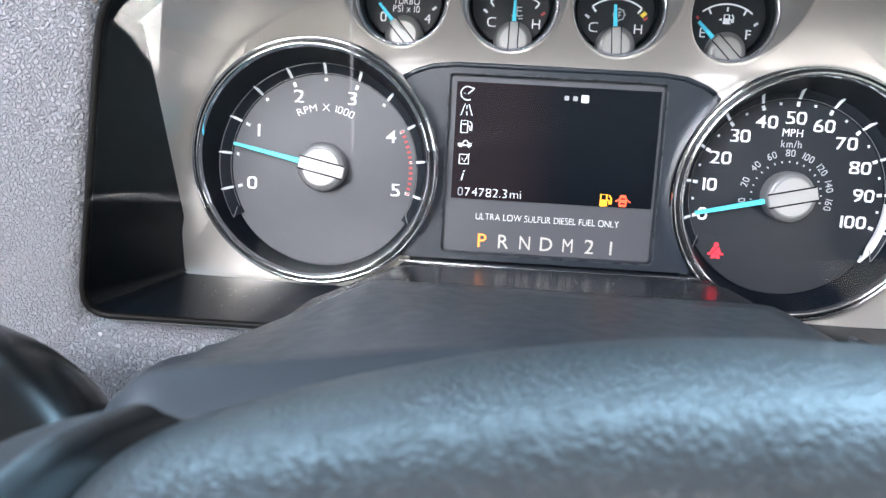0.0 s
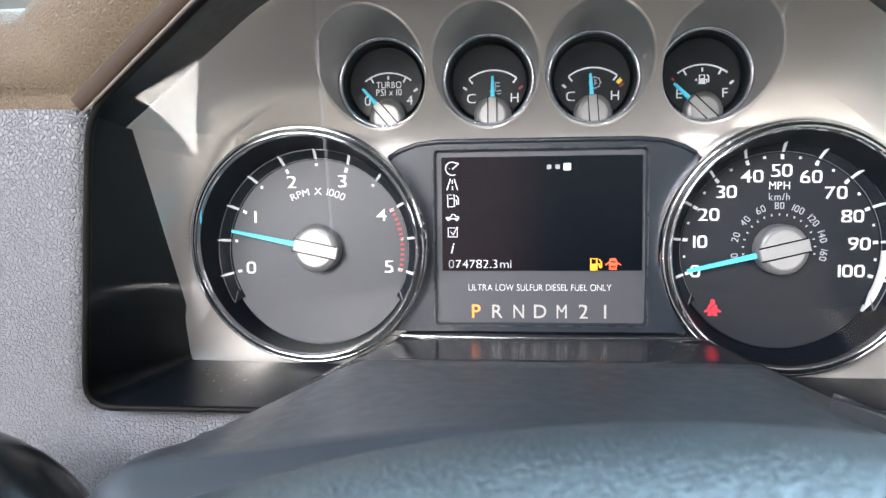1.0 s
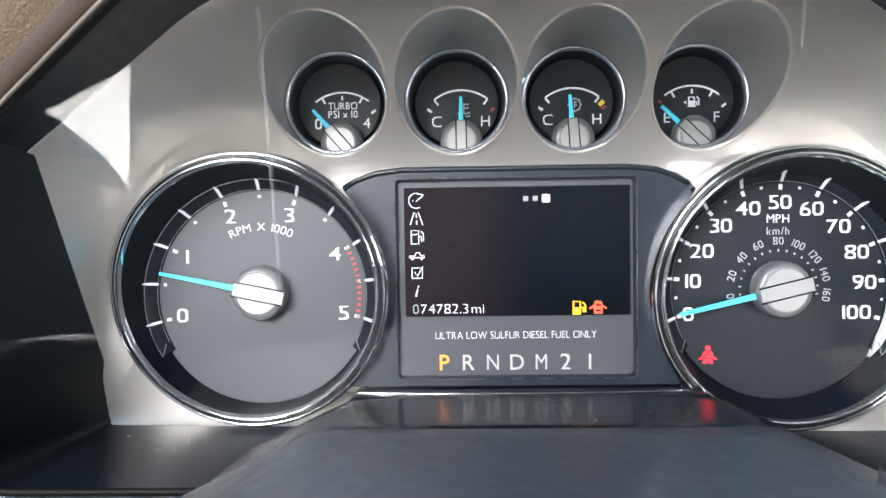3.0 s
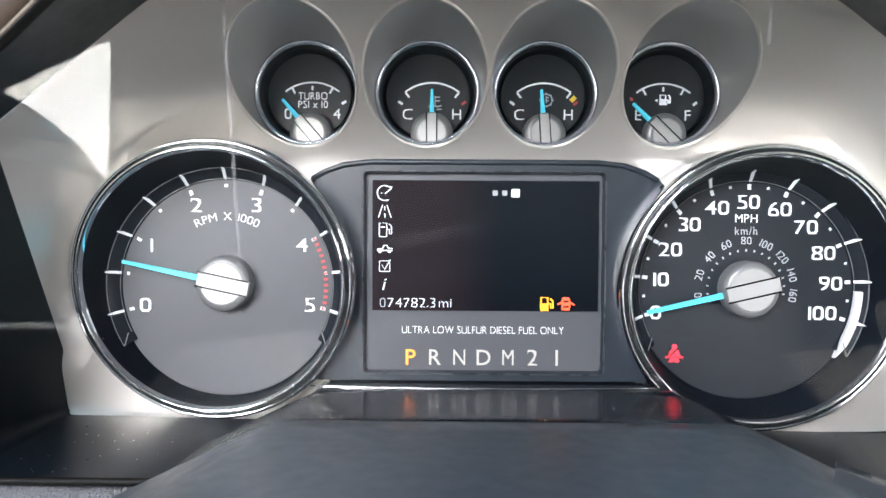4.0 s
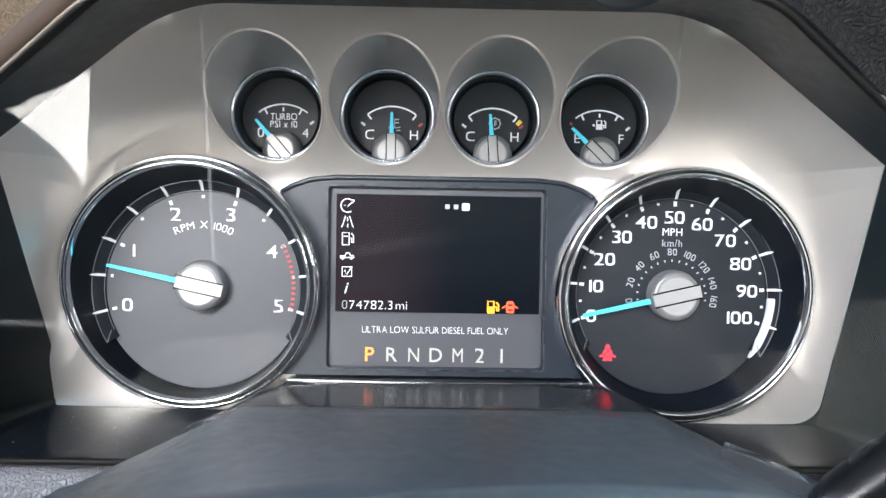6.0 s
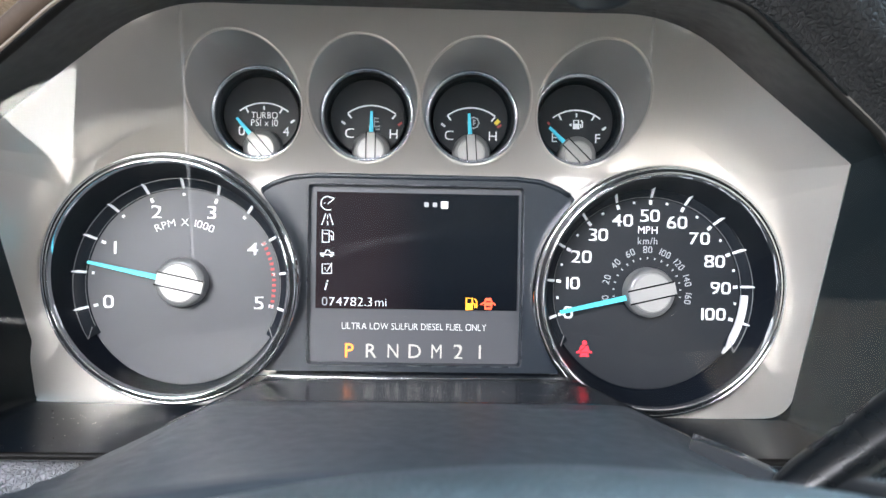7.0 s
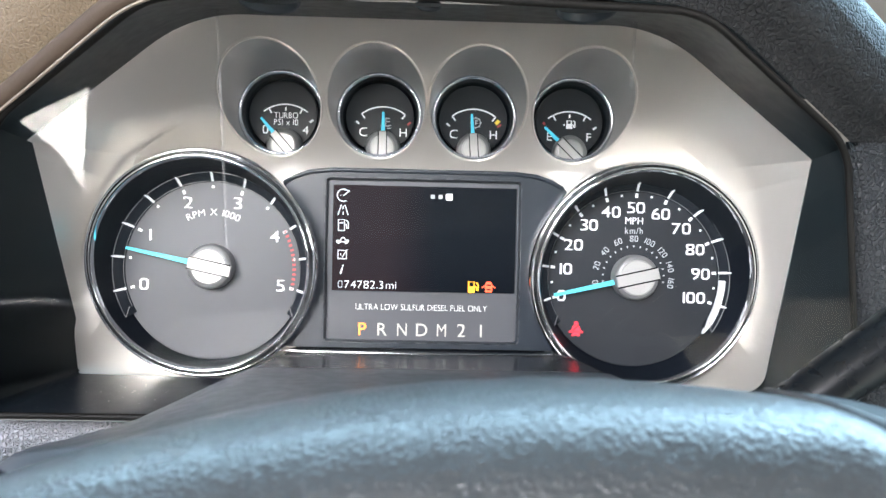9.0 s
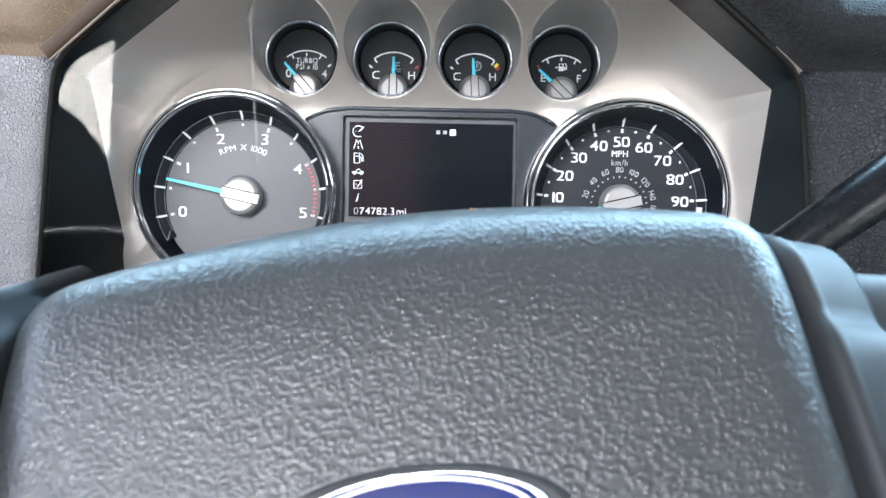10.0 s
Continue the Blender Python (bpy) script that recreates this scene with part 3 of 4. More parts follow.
def big_dial(name, label, cx, ring_x, ring_z, grow, face_mat, a_start, sweep, steps):
    t = thing(name, (cx, 0, DZ - 0.05), label, "gauge", "cluster dials")
    inv = Matrix.Translation((-cx, 0, -(DZ - 0.05)))

    def add(ob):
        if ob.parent is t:
            ob.matrix_parent_inverse = inv
        return ob
    c = (cx, DZ)
    g = grow
    add(part("chrome_ring", lathe([(0.0500 * g, RING_Y + 0.0028), (0.0503 * g, RING_Y + 0.0006), (0.0507 * g, RING_Y - 0.0004), (0.0513 * g, RING_Y - 0.0006), (0.0518 * g, RING_Y + 0.0004), (0.0520 * g, RING_Y + 0.0020)],
                                  (ring_x, ring_z), 160, LEAN), CHROME, t, "bright inner chrome ring", True))
    add(part("groove_ring", lathe([(0.0519 * g, RING_Y + 0.0016), (0.0524 * g, RING_Y + 0.0024), (0.0531 * g, RING_Y + 0.0022)], (ring_x, ring_z), 160, LEAN), BLACKGLOSS, t, "black groove between the rings", True))
    add(part("outer_ring", lathe([(0.0530 * g, RING_Y + 0.0026), (0.0533 * g, RING_Y + 0.0012), (0.0540 * g, RING_Y + 0.0010), (0.0550 * g, RING_Y + 0.0030), (0.0554 * g, RING_Y + 0.0055), (0.0555 * g, RING_Y + 0.021)],
                                 (ring_x, ring_z), 160, LEAN), CHROME, t, "outer chrome flange", True))
    rows = []
    for r, y, k in ((0.0503 * g, RING_Y + 0.0014, 1.0), (0.0500 * g, RING_Y + 0.004, 0.9), (0.0487, -0.0105, 0.5), (0.0470, -0.0040, 0.2), (0.0456, -0.0005, 0.0), (0.0448, 0.0008, 0.0), (0.036, 0.0010, 0.0)):
        rows.append([(c[0] + (ring_x - c[0]) * k + r * math.cos(2 * math.pi * i / 128), y + LEAN * k * r * math.sin(2 * math.pi * i / 128),
                      c[1] + (ring_z - c[1]) * k + r * math.sin(2 * math.pi * i / 128)) for i in range(128)])
    add(loft(rows, TUBE, "tube_wall", t, "black dial bowl", True))
    face = add(part("dial_face", disc(0.0452, -0.0010, c, 128, 0.003), face_mat, t))
    for k in range(steps + 1):
        a = a_start - sweep * k / steps
        d = Vector((math.cos(radians(a)), math.sin(radians(a))))
        o = Vector((-d.y, d.x))
        cc = Vector(c)
        q = []
        for r, w, y in ((0.0432, 0.00055, -0.0024), (0.0464, 0.0006, -0.0050), (0.0476, 0.00025, -0.0076)):
            for e, dy in ((-1, 0.0), (0, -0.0004), (1, 0.0)):
                v = cc + d * r + o * w * e
                q.append((v.x, y + dy, v.y))
        add(raw("marker", q + [(x, y + 0.003, z) for x, y, z in q],
                [(0, 1, 4, 3), (1, 2, 5, 4), (3, 4, 7, 6), (4, 5, 8, 7), (0, 3, 12, 9), (3, 6, 15, 12), (2, 11, 14, 5), (5, 14, 17, 8), (0, 9, 10, 1), (1, 10, 11, 2), (6, 7, 16, 15), (7, 8, 17, 16)], TICK, t, "clear white marker"))
    lo, hi = a_start + 17, a_start - sweep - 17
    ends = [[(c[0] + r * math.cos(radians(a + (0 if r > 0.045 else -5 if a > 90 else 5))), c[1] + r * math.sin(radians(a + (0 if r > 0.045 else -5 if a > 90 else 5)))) for r in (0.0474, 0.0434)] for a in (lo, hi)]
    band = [[(c[0] + r * math.cos(radians(lo + (hi - lo) * i / 90)), y, c[1] + r * math.sin(radians(lo + (hi - lo) * i / 90)))
             for i in range(91)] for r, y in ((0.0429, -0.0013), (0.0431, -0.0019), (0.0470, -0.0046), (0.0478, -0.0052))]
    add(loft(band, SMOKE, "clear_ring", t, "smoky clear ring round the dial"))
    add(part("ring_outline", ribbon([arc(c[0], c[1], 0.0476, lo, hi, 80), *ends], 0.0003, -0.0054), OUTLINE, t, "pale edge of the clear ring"))
    add(part("ring_inner_edge", ribbon([arc(c[0], c[1], 0.0434, lo - 5, hi + 5, 80)], 0.00022, -0.0020), OUTLINE, t, "pale inner edge of the clear ring"))
    return t, add, face, c


FY = -0.0012
TA, TS = 194.2, 207.6
tach, add, face, c = big_dial("tachometer", "round tachometer with grey face and chrome ring in the cluster", -DX + 0.0024, -DX + 0.0012, DZ + 0.0025, 1.0, FACE, TA, TS, 10)
for k in range(6):
    a = radians(TA - TS * k / 5)
    r = 0.0346
    add(text(str(k), c[0] + r * math.cos(a), FY, c[1] + r * math.sin(a) + 0.0004, 0.0080, WHITE, face, "numeral", wide=1.28, bold=0.002))
for k in range(11):
    a = radians(TA - TS * k / 10)
    r0, r1 = (0.0392, 0.0413) if k % 2 == 0 else (0.0400, 0.0412)
    add(part("tick", ribbon([[(c[0] + r * math.cos(a), c[1] + r * math.sin(a)) for r in (r0, r1)]], 0.0013, FY), WHITE, face))
for k in range(13):
    a = radians(TA - TS * (0.8 + 0.2 * k / 12))
    add(part("red_tick", ribbon([[(c[0] + r * math.cos(a), c[1] + r * math.sin(a)) for r in (0.0395, 0.0412)]], 0.0011, FY), RED, face))
for ob in arc_text("RPM X 1000", c[0], c[1], 0.0282, 90.0, FY, 0.0047, PRINT, face, wide=1.1, bold=-0.003, gap=0.12):
    add(ob)
needle(tach, Matrix.Translation((DX - 0.0024, 0, -(DZ - 0.05))), c[0], c[1] + 0.0012, 168.3, 0.0418, 0.008, 0.0025, 0.0013, -0.0055, 0.0088, 0.0112)

SA, SS = 195.2, 212.5
speedo, add, face, c = big_dial("speedometer", "round speedometer with black face and chrome ring in the cluster", DX, DX + 0.0012, DZ + 0.0002, 1.02, FACEDARK, SA, SS, 10)
for k in range(11):
    a = radians(SA - SS * k / 10)
    n = len(str(k * 10))
    r = (0.0375, 0.0352, 0.0335)[n - 1] - 0.0008 * abs(math.cos(a)) * (n > 1)
    add(text(str(k * 10), c[0] + r * math.cos(a), FY, c[1] + r * math.sin(a), 0.0078, WHITE, face, "numeral", wide=1.24, bold=0.004, gap=0.10))
for k in range(21):
    a = radians(SA - SS * k / 20)
    r0, r1, w = (0.0400, 0.0422, 0.0014) if k % 2 == 0 else (0.0408, 0.0419, 0.0011)
    add(part("tick", ribbon([[(c[0] + r * math.cos(a), c[1] + r * math.sin(a)) for r in (r0, r1)]], w, FY), WHITE, face))
add(text("MPH", c[0] - 0.0002, FY, c[1] + 0.0285, 0.0049, WHITE, face, wide=0.95, bold=0.0))
add(text("km/h", c[0] - 0.0002, FY, c[1] + 0.0235, 0.0046, DIMWHITE, face, wide=0.9, bold=0.0, square=False))
for k in range(9):
    a = 188.5 - 24.6 * k
    ar = radians(a)
    add(text(str(k * 20), c[0] + 0.0195 * math.cos(ar), FY, c[1] + 0.0195 * math.sin(ar), 0.0043, DIMWHITE, face, "numeral", wide=0.95, turn=a - 90 if abs(a - 90) > 5 else 0, bold=0.0))
    for h in (0, 12.3):
        b = radians(a - h)
        if k == 8 and h:
            continue
        add(part("tick", ribbon([[(c[0] + r * math.cos(b), c[1] + r * math.sin(b)) for r in (0.0150, 0.0160)]], 0.0006, FY), DIMWHITE, face))
needle(speedo, Matrix.Translation((-DX, 0, -(DZ - 0.05))), c[0], c[1], 193.2, 0.0418, 0.008, 0.0024, 0.0016, -0.0055, 0.0090, 0.0114)
lp = arc(c[0], c[1], 0.0470, -1, -27, 14) + [(c[0] + 0.0452 * math.cos(radians(-38)), c[1] + 0.0452 * math.sin(radians(-38)))] + arc(c[0], c[1], 0.0432, -27, -1, 14)
add(part("light_pipe", prism(lp, -0.0040, 0.0, 0.0003), PIPE, speedo, "clear light pipe end painted white for its reflection"))
bx, bz, bs = c[0] - 0.0283, c[1] - 0.0268, 0.0027
belt = [[(-0.55, 0.62), (0.0, 0.55), (0.55, 0.62), (0.75, 0.1), (0.85, -0.45), (-0.85, -0.45), (-0.75, 0.1)], [(-1.35, -0.45), (-0.9, -0.30), (-0.75, -0.55), (-1.3, -0.72)], [(1.35, -0.45), (0.9, -0.30), (0.75, -0.55), (1.3, -0.72)],
        [(-0.8, -0.62), (0.8, -0.62), (0.55, -0.85), (0.85, -1.25), (0.2, -1.3), (0.0, -0.9), (-0.2, -1.3), (-0.85, -1.25), (-0.55, -0.85)], [(0.38 * math.cos(a), 1.05 + 0.40 * math.sin(a)) for a in [k * math.pi / 8 for k in range(16)]]]
for poly in belt:
    add(part("belt_lamp", prism([(bx + a * bs, bz + b * bs) for a, b in poly], FY - 0.0002, FY), REDGLOW, face, "lit red seat belt lamp"))
add(part("belt_stripe", ribbon([[(bx - 0.0020, bz - 0.0010), (bx + 0.0020, bz + 0.0029)]], 0.0006, FY - 0.0003), FACEDARK, face))


def small_gauge(rx, cx, label, na, kind):
    t = thing("small_gauge", (cx, 0, GZ - 0.02), label, "gauge", "small gauges")
    inv = Matrix.Translation((-cx, 0, -(GZ - 0.02)))

    def add(ob):
        if ob.parent is t:
            ob.matrix_parent_inverse = inv
        return ob
    c = (rx, GZ)
    add(part("chrome_ring", lathe([(0.0188, 0.001), (0.0190, -0.0045), (0.0197, -0.0062), (0.0206, -0.0062), (0.0213, -0.0045), (0.0214, 0.001)], c, 96), RING, t, "thin chrome ring", True))
    add(part("tube_wall", lathe([(0.0191, -0.005), (0.0186, -0.001), (0.0182, 0.0045), (0.012, 0.0047)], c, 96), TUBE, t, "black gauge tube", True))
    face = add(part("dial_face", disc(0.0170, 0.0020, (rx, GZ), 72, 0.0025), FACEDARK, t))
    fy = 0.0018
    hz = GZ - 0.0125
    R = 0.0178
    add(part("scale_arc", ribbon([arc(cx, hz, R, 128, 52, 24)], 0.0007, fy), WHITE, face))
    ends = (118, 90, 62) if kind in ("turbo", "fuel") else (128, 52)
    for a in ends:
        r0 = R - (0.0028 if a != 90 else 0.0032)
        r1 = R - (0.0014 if a == 90 else 0.0002)
        add(part("tick", ribbon([[(cx + r * math.cos(radians(a)), hz + r * math.sin(radians(a))) for r in (r0, r1)]], 0.0008, fy), WHITE, face))
    for a, mt in ((143, WHITE), (37, WHITE if kind in ("turbo", "fuel") else RED)):
        if kind in ("turbo", "fuel") and a == 143:
            continue
        add(part("tick", ribbon([[(cx + r * math.cos(radians(a)), hz + r * math.sin(radians(a))) for r in (0.0150, 0.0172)]], 0.0010, fy), mt, face))
    left, right = {"turbo": ("0", "4"), "water": ("C", "H"), "oil": ("C", "H"), "fuel": ("E", "F")}[kind]
    add(text(left, cx - 0.0100, fy, hz + 0.0052, 0.0060, WHITE, face, wide=1.05, bold=0.0))
    add(text(right, cx + 0.0100, fy, hz + 0.0052, 0.0060, WHITE, face, wide=1.05, bold=0.0))
    if kind == "turbo":
        add(text("TURBO", cx + 0.0002, fy, hz + 0.0124, 0.0042, WHITE, face, wide=0.92, bold=0.0, span=0.0118))
        add(text("PSI x 10", cx + 0.0002, fy, hz + 0.0090, 0.0042, WHITE, face, wide=0.85, bold=0.0, span=0.0120))
    if kind == "water":
        add(part("coolant_icon", ribbon([[(cx + 0.0012, hz + 0.0125), (cx + 0.0012, hz + 0.0085)], [(cx + 0.0012, hz + 0.0120), (cx + 0.0032, hz + 0.0120)], [(cx + 0.0012, hz + 0.0105), (cx + 0.0032, hz + 0.0105)],
                                          [(cx - 0.0015, hz + 0.0082), (cx + 0.0000, hz + 0.0085), (cx + 0.0020, hz + 0.0082), (cx + 0.0038, hz + 0.0086)],
                                          [(cx + 0.0018, hz + 0.0070), (cx + 0.0038, hz + 0.0072)]], 0.0005, fy), DIMWHITE, face))
    if kind == "oil":
        ln = [arc(cx + 0.001, hz + 0.0110, 0.0024, 0, 360, 20), [(cx + 0.0010, hz + 0.0125), (cx + 0.0010, hz + 0.0098)], [(cx + 0.0010, hz + 0.0120), (cx + 0.0020, hz + 0.0120)], [(cx + 0.0010, hz + 0.0108), (cx + 0.0020, hz + 0.0108)]]
        for k in range(8):
            a = radians(k * 45)
            ln.append([(cx + 0.001 + r * math.cos(a), hz + 0.0110 + r * math.sin(a)) for r in (0.0023, 0.0030)])
        add(part("gearbox_icon", ribbon(ln, 0.0005, fy), DIMWHITE, face))
        a = radians(44)
        add(part("yellow_tick", ribbon([[(cx + r * math.cos(a), hz + r * math.sin(a)) for r in (0.0152, 0.0178)]], 0.0018, fy), YELLOW, face))
    if kind == "fuel":
        add(part("pump_icon", ribbon([[(cx - 0.0012, hz + 0.0095), (cx - 0.0012, hz + 0.0132), (cx + 0.0010, hz + 0.0132), (cx + 0.0010, hz + 0.0095)], [(cx - 0.0017, hz + 0.0095), (cx + 0.0015, hz + 0.0095)],
                                       [(cx + 0.0010, hz + 0.0112), (cx + 0.0020, hz + 0.0112), (cx + 0.0020, hz + 0.0100), (cx + 0.0028, hz + 0.0100), (cx + 0.0028, hz + 0.0125), (cx + 0.0020, hz + 0.0133)]], 0.0006, fy), WHITE, face))
        add(part("pump_body", prism(rect(cx - 0.0001, hz + 0.0107, 0.0022, 0.0020), fy - 0.0002, fy), WHITE, face))
        add(part("filler_arrow", prism([(cx - 0.0022, hz + 0.0118), (cx - 0.0034, hz + 0.0111), (cx - 0.0022, hz + 0.0104)], fy - 0.0002, fy), WHITE, face))
        a = radians(138)
        add(part("red_tick", ribbon([[(cx + r * math.cos(a), hz + r * math.sin(a)) for r in (0.0165, 0.0180)]], 0.0010, fy), RED, face))
    needle(t, inv, cx, hz - 0.0030, na, 0.0178, 0.006, 0.0021, 0.0011, -0.0006, 0.0062, 0.0086)
    return t


small_gauge(GX[0], FX[0], "small turbo boost gauge with cyan needle and chrome ring", 131, "turbo")
small_gauge(GX[1], FX[1], "small coolant temperature gauge with cyan needle and chrome ring", 90, "water")
small_gauge(GX[2], FX[2], "small gearbox temperature gauge with cyan needle and chrome ring", 94, "oil")
small_gauge(GX[3], FX[3], "small fuel gauge reading empty with chrome ring", 136, "fuel")


# clear lens over the cluster, with two moulded ribs
LY, LT = -0.072, math.tan(radians(5))
lens = thing("cluster_lens", (0, LY, 0.0), "clear acrylic lens pane over the instrument cluster", "lens")
FACET, CREASE = math.tan(radians(4)), 0.079


def lens_y(x, z):
    """Depth of the lens: a flat middle and two side facets that bend forward."""
    return LY - LT * z - FACET * max(0.0, abs(x) - CREASE)


LO = ((-0.180, -0.026), (-CREASE, -0.026), (CREASE, -0.026), (0.180, -0.026), (0.168, 0.0850), (0.1035, 0.1400), (CREASE, 0.1405), (-CREASE, 0.1405), (-0.1035, 0.1400), (-0.168, 0.0850))
lo = raw("lens_pane", [(x, lens_y(x, z), z) for x, z in LO], [(0, 1, 7, 8, 9), (1, 2, 6, 7), (2, 3, 4, 5, 6)], LENS, lens)
lo.matrix_parent_inverse = Matrix.Translation((0, -LY, 0))
lo.visible_shadow = False
for sx in (-1, 1):
    low = 0.040 if sx < 0 else 0.108
    rib = part("lens_rib", ribbon([[(sx * (0.0785 + 0.0035 * (low + (0.138 - low) * k / 8 - 0.040) / 0.098), low + (0.138 - low) * k / 8) for k in range(9)]], 0.0011, 0.0, 0.0002), RIB, lens, "faint moulded rib in the lens")
    for v in rib.data.vertices:
        v.co.y = v.co.y + lens_y(v.co.x, v.co.z) - 0.0003
    rib.matrix_parent_inverse = Matrix.Translation((0, -LY, 0))
    rib.visible_shadow = False


# ---- hood round the cluster ----
def rounded(points, r=0.010, n=5):
    """Subdivide a polyline of 3D points with rounded corners."""
    p = [Vector(q) for q in points]
    out = [p[0]]
    for i in range(1, len(p) - 1):
        a, b, c = p[i - 1], p[i], p[i + 1]
        da, dc = (a - b), (c - b)
        ka, kc = min(r, da.length * 0.45), min(r, dc.length * 0.45)
        s, e = b + da.normalized() * ka, b + dc.normalized() * kc
        for k in range(n + 1):
            t = k / n
            out.append(s * (1 - t) ** 2 + b * 2 * t * (1 - t) + e * t * t)
    out.append(p[-1])
    return out


def resample(pts, n):
    p = [Vector(q) for q in pts]
    ls = [0.0]
    for a, b in zip(p, p[1:]):
        ls.append(ls[-1] + (b - a).length)
    out, k = [], 0
    for i in range(n):
        s = ls[-1] * i / (n - 1)
        while k < len(p) - 2 and ls[k + 1] < s:
            k += 1
        t = (s - ls[k]) / max(ls[k + 1] - ls[k], 1e-9)
        out.append(p[k].lerp(p[k + 1], t))
    return out


hood = thing("instrument_hood", (0, -0.06, -0.033), "black plastic hood surround with raised front lip round the cluster", "instrument hood")
HB = Matrix.Translation((0, 0.06, 0.033))


def hset(ob):
    ob.matrix_parent_inverse = HB
    return ob


A_B, B_B, C_B = (0.1735, -0.003, -0.0300), (0.1594, -0.0735, 0.0820), (0.0985, -0.061, 0.1380)
A_BL = (-0.1685, -0.007, -0.0238)
A_F, B_F, C_F = (0.1850, -0.068, -0.0300), (0.1655, -0.089, 0.0860), (0.0950, -0.122, 0.1270)


def mirror(p):
    return (-p[0], p[1], p[2])


def liner(back, front, name, material, label="", steps=6, tuck=0):
    rws = [[a.lerp(b, k / steps) for a, b in zip(back, front)] for k in range(-tuck, steps + 1)]
    return hset(loft(rws, material, name, hood, label))


# walls and floor of the recess run into one another in a rounded corner
trough_b = [Vector(p) for p in rounded([mirror(B_B), A_BL, A_B, B_B], 0.004, 6)]
trough_f = [Vector(p) for p in rounded([mirror(B_F), mirror(A_F), A_F, B_F], 0.012, 6)]
turn = len(trough_b) // 4 + 1
liner(trough_b[:turn], trough_f[:turn], "side_wall", WALL, tuck=1)
liner(trough_b[-turn:], trough_f[-turn:], "side_wall", WALL)
liner(trough_b[turn - 1:len(trough_b) - turn + 1], trough_f[turn - 1:len(trough_f) - turn + 1], "hood_floor", FLOOR, "satin black floor of the recess")
top_b = rounded([mirror(B_B), mirror(C_B), C_B, B_B], 0.022, 8)
top_f = rounded([mirror(B_F), mirror(C_F), C_F, B_F], 0.022, 8)
n = 80
tb, tf = resample(top_b, n), resample(top_f, n)
rws = [[a.lerp(b, k / 6) for a, b in zip(tb, tf)] for k in range(7)]
hset(loft(rws, WALL, "roof_lining", hood, "black hood underside"))
for s in (-1, 1):
    hset(part("corner_plate", prism(rect(s * 0.166, -0.024, 0.022, 0.020), 0.001, 0.004), WALL, hood, "black corner behind the bezel"))
lip_loop = resample(rounded([(0, -0.128, 0.1275), mirror(C_F), mirror(B_F), mirror(A_F), A_F, B_F, C_F, (0, -0.128, 0.1275)], 0.012, 6), 220)
hset(part("front_lip", pipe(lip_loop, 0.0015, 10), LIP, hood, "rounded black front lip", True))
for sx, sr in ((-0.056, 1.0), (0.0, 0.42), (0.056, 1.0)):
    sc = hset(part("screw_recess", lathe([(0.0112 * sr, 0.0), (0.0108 * sr, -0.0006), (0.0098 * sr, 0.0), (0.0085 * sr, 0.004 * sr), (0.0050 * sr, 0.007 * sr), (0.0002, 0.0075 * sr)], (0, 0), 40), SHROUD, hood, "recessed screw hole", True))
    sc.matrix_parent_inverse = HB @ Matrix.Translation((sx, -0.114, 0.1288)) @ Euler((radians(82), 0, 0)).to_matrix().to_4x4()

# polished ledge under the display
ledge = thing("cluster_ledge", (0, -0.045, -0.03), "polished dark plastic ledge under the display", "trim")
rows = []
for y, side in ((0.003, 0.0), (-0.016, 0.0), (-0.0235, 0.0), (-0.030, 0.5), (-0.036, 1.0), (-0.052, 1.0), (-0.066, 1.0), (-0.0775, 1.0), (-0.0785, 1.0)):
    row = []
    for i in range(61):
        q = -1 + 2 * i / 60
        x = 0.0045 + 0.125 * q if side else 0.002 + 0.076 * q
        a = abs(x - 0.0045)
        drop = 0.5 * (a - 0.0695 + math.hypot(a - 0.0695, 0.0015)) * (0.48 if side else 1.6)
        row.append((x, y, -0.0093 + 0.0009 * smooth01((-y - 0.016) / 0.062) - drop - (0.0012 if y < -0.078 else 0.0)))
    rows.append(row)
lo = loft(rows, LEDGE, "ledge_top", ledge)
lo.matrix_parent_inverse = Matrix.Translation((0, 0.045, 0.03))

# ---- brow over the hood, and dashboard ----
brow = thing("dash_brow", (0, -0.08, 0.1), "grained vinyl brow over the instrument hood", "dashboard trim")
WB = Matrix.Translation((0, 0.08, -0.1))


def brow_side(sgn, material, label):
    inner = resample(rounded([(sgn * 0.1655, -0.089, 0.086), (sgn * 0.0950, -0.124, 0.127), (0.0, -0.130, 0.128)], 0.02, 6), 40)
    out = []
    for d, dy, in ((0.002, 0.0), (0.006, -0.001), (0.0085, 0.000), (0.011, -0.003), (0.02, -0.005), (0.032, -0.004), (0.042, 0.001), (0.050, 0.010), (0.056, 0.025), (0.060, 0.06), (0.060, 0.16)):
        row = []
        for i, p in enumerate(inner):
            a = i / (len(inner) - 1)
            nx, nz = (-0.60, 0.80) if a < 0.55 else (-0.60 * (1 - (a - 0.55) / 0.45), 0.80 + 0.2 * (a - 0.55) / 0.45)
            q = Vector((p.x + sgn * -nx * d, p.y + dy, p.z + nz * d))
            row.append(q)
        # extend sideways with a level lower edge
        ext = [Vector((row[0].x + sgn * e, row[0].y + 0.1 * e, 0.0865 + (row[0].z - 0.086) * (1 - 0.0 * e))) for e in (0.20, 0.12, 0.06, 0.02)]
        out.append(ext + row)
    ob = loft(out, material, "brow_cover", brow, label)
    ob.matrix_parent_inverse = WB
    return ob


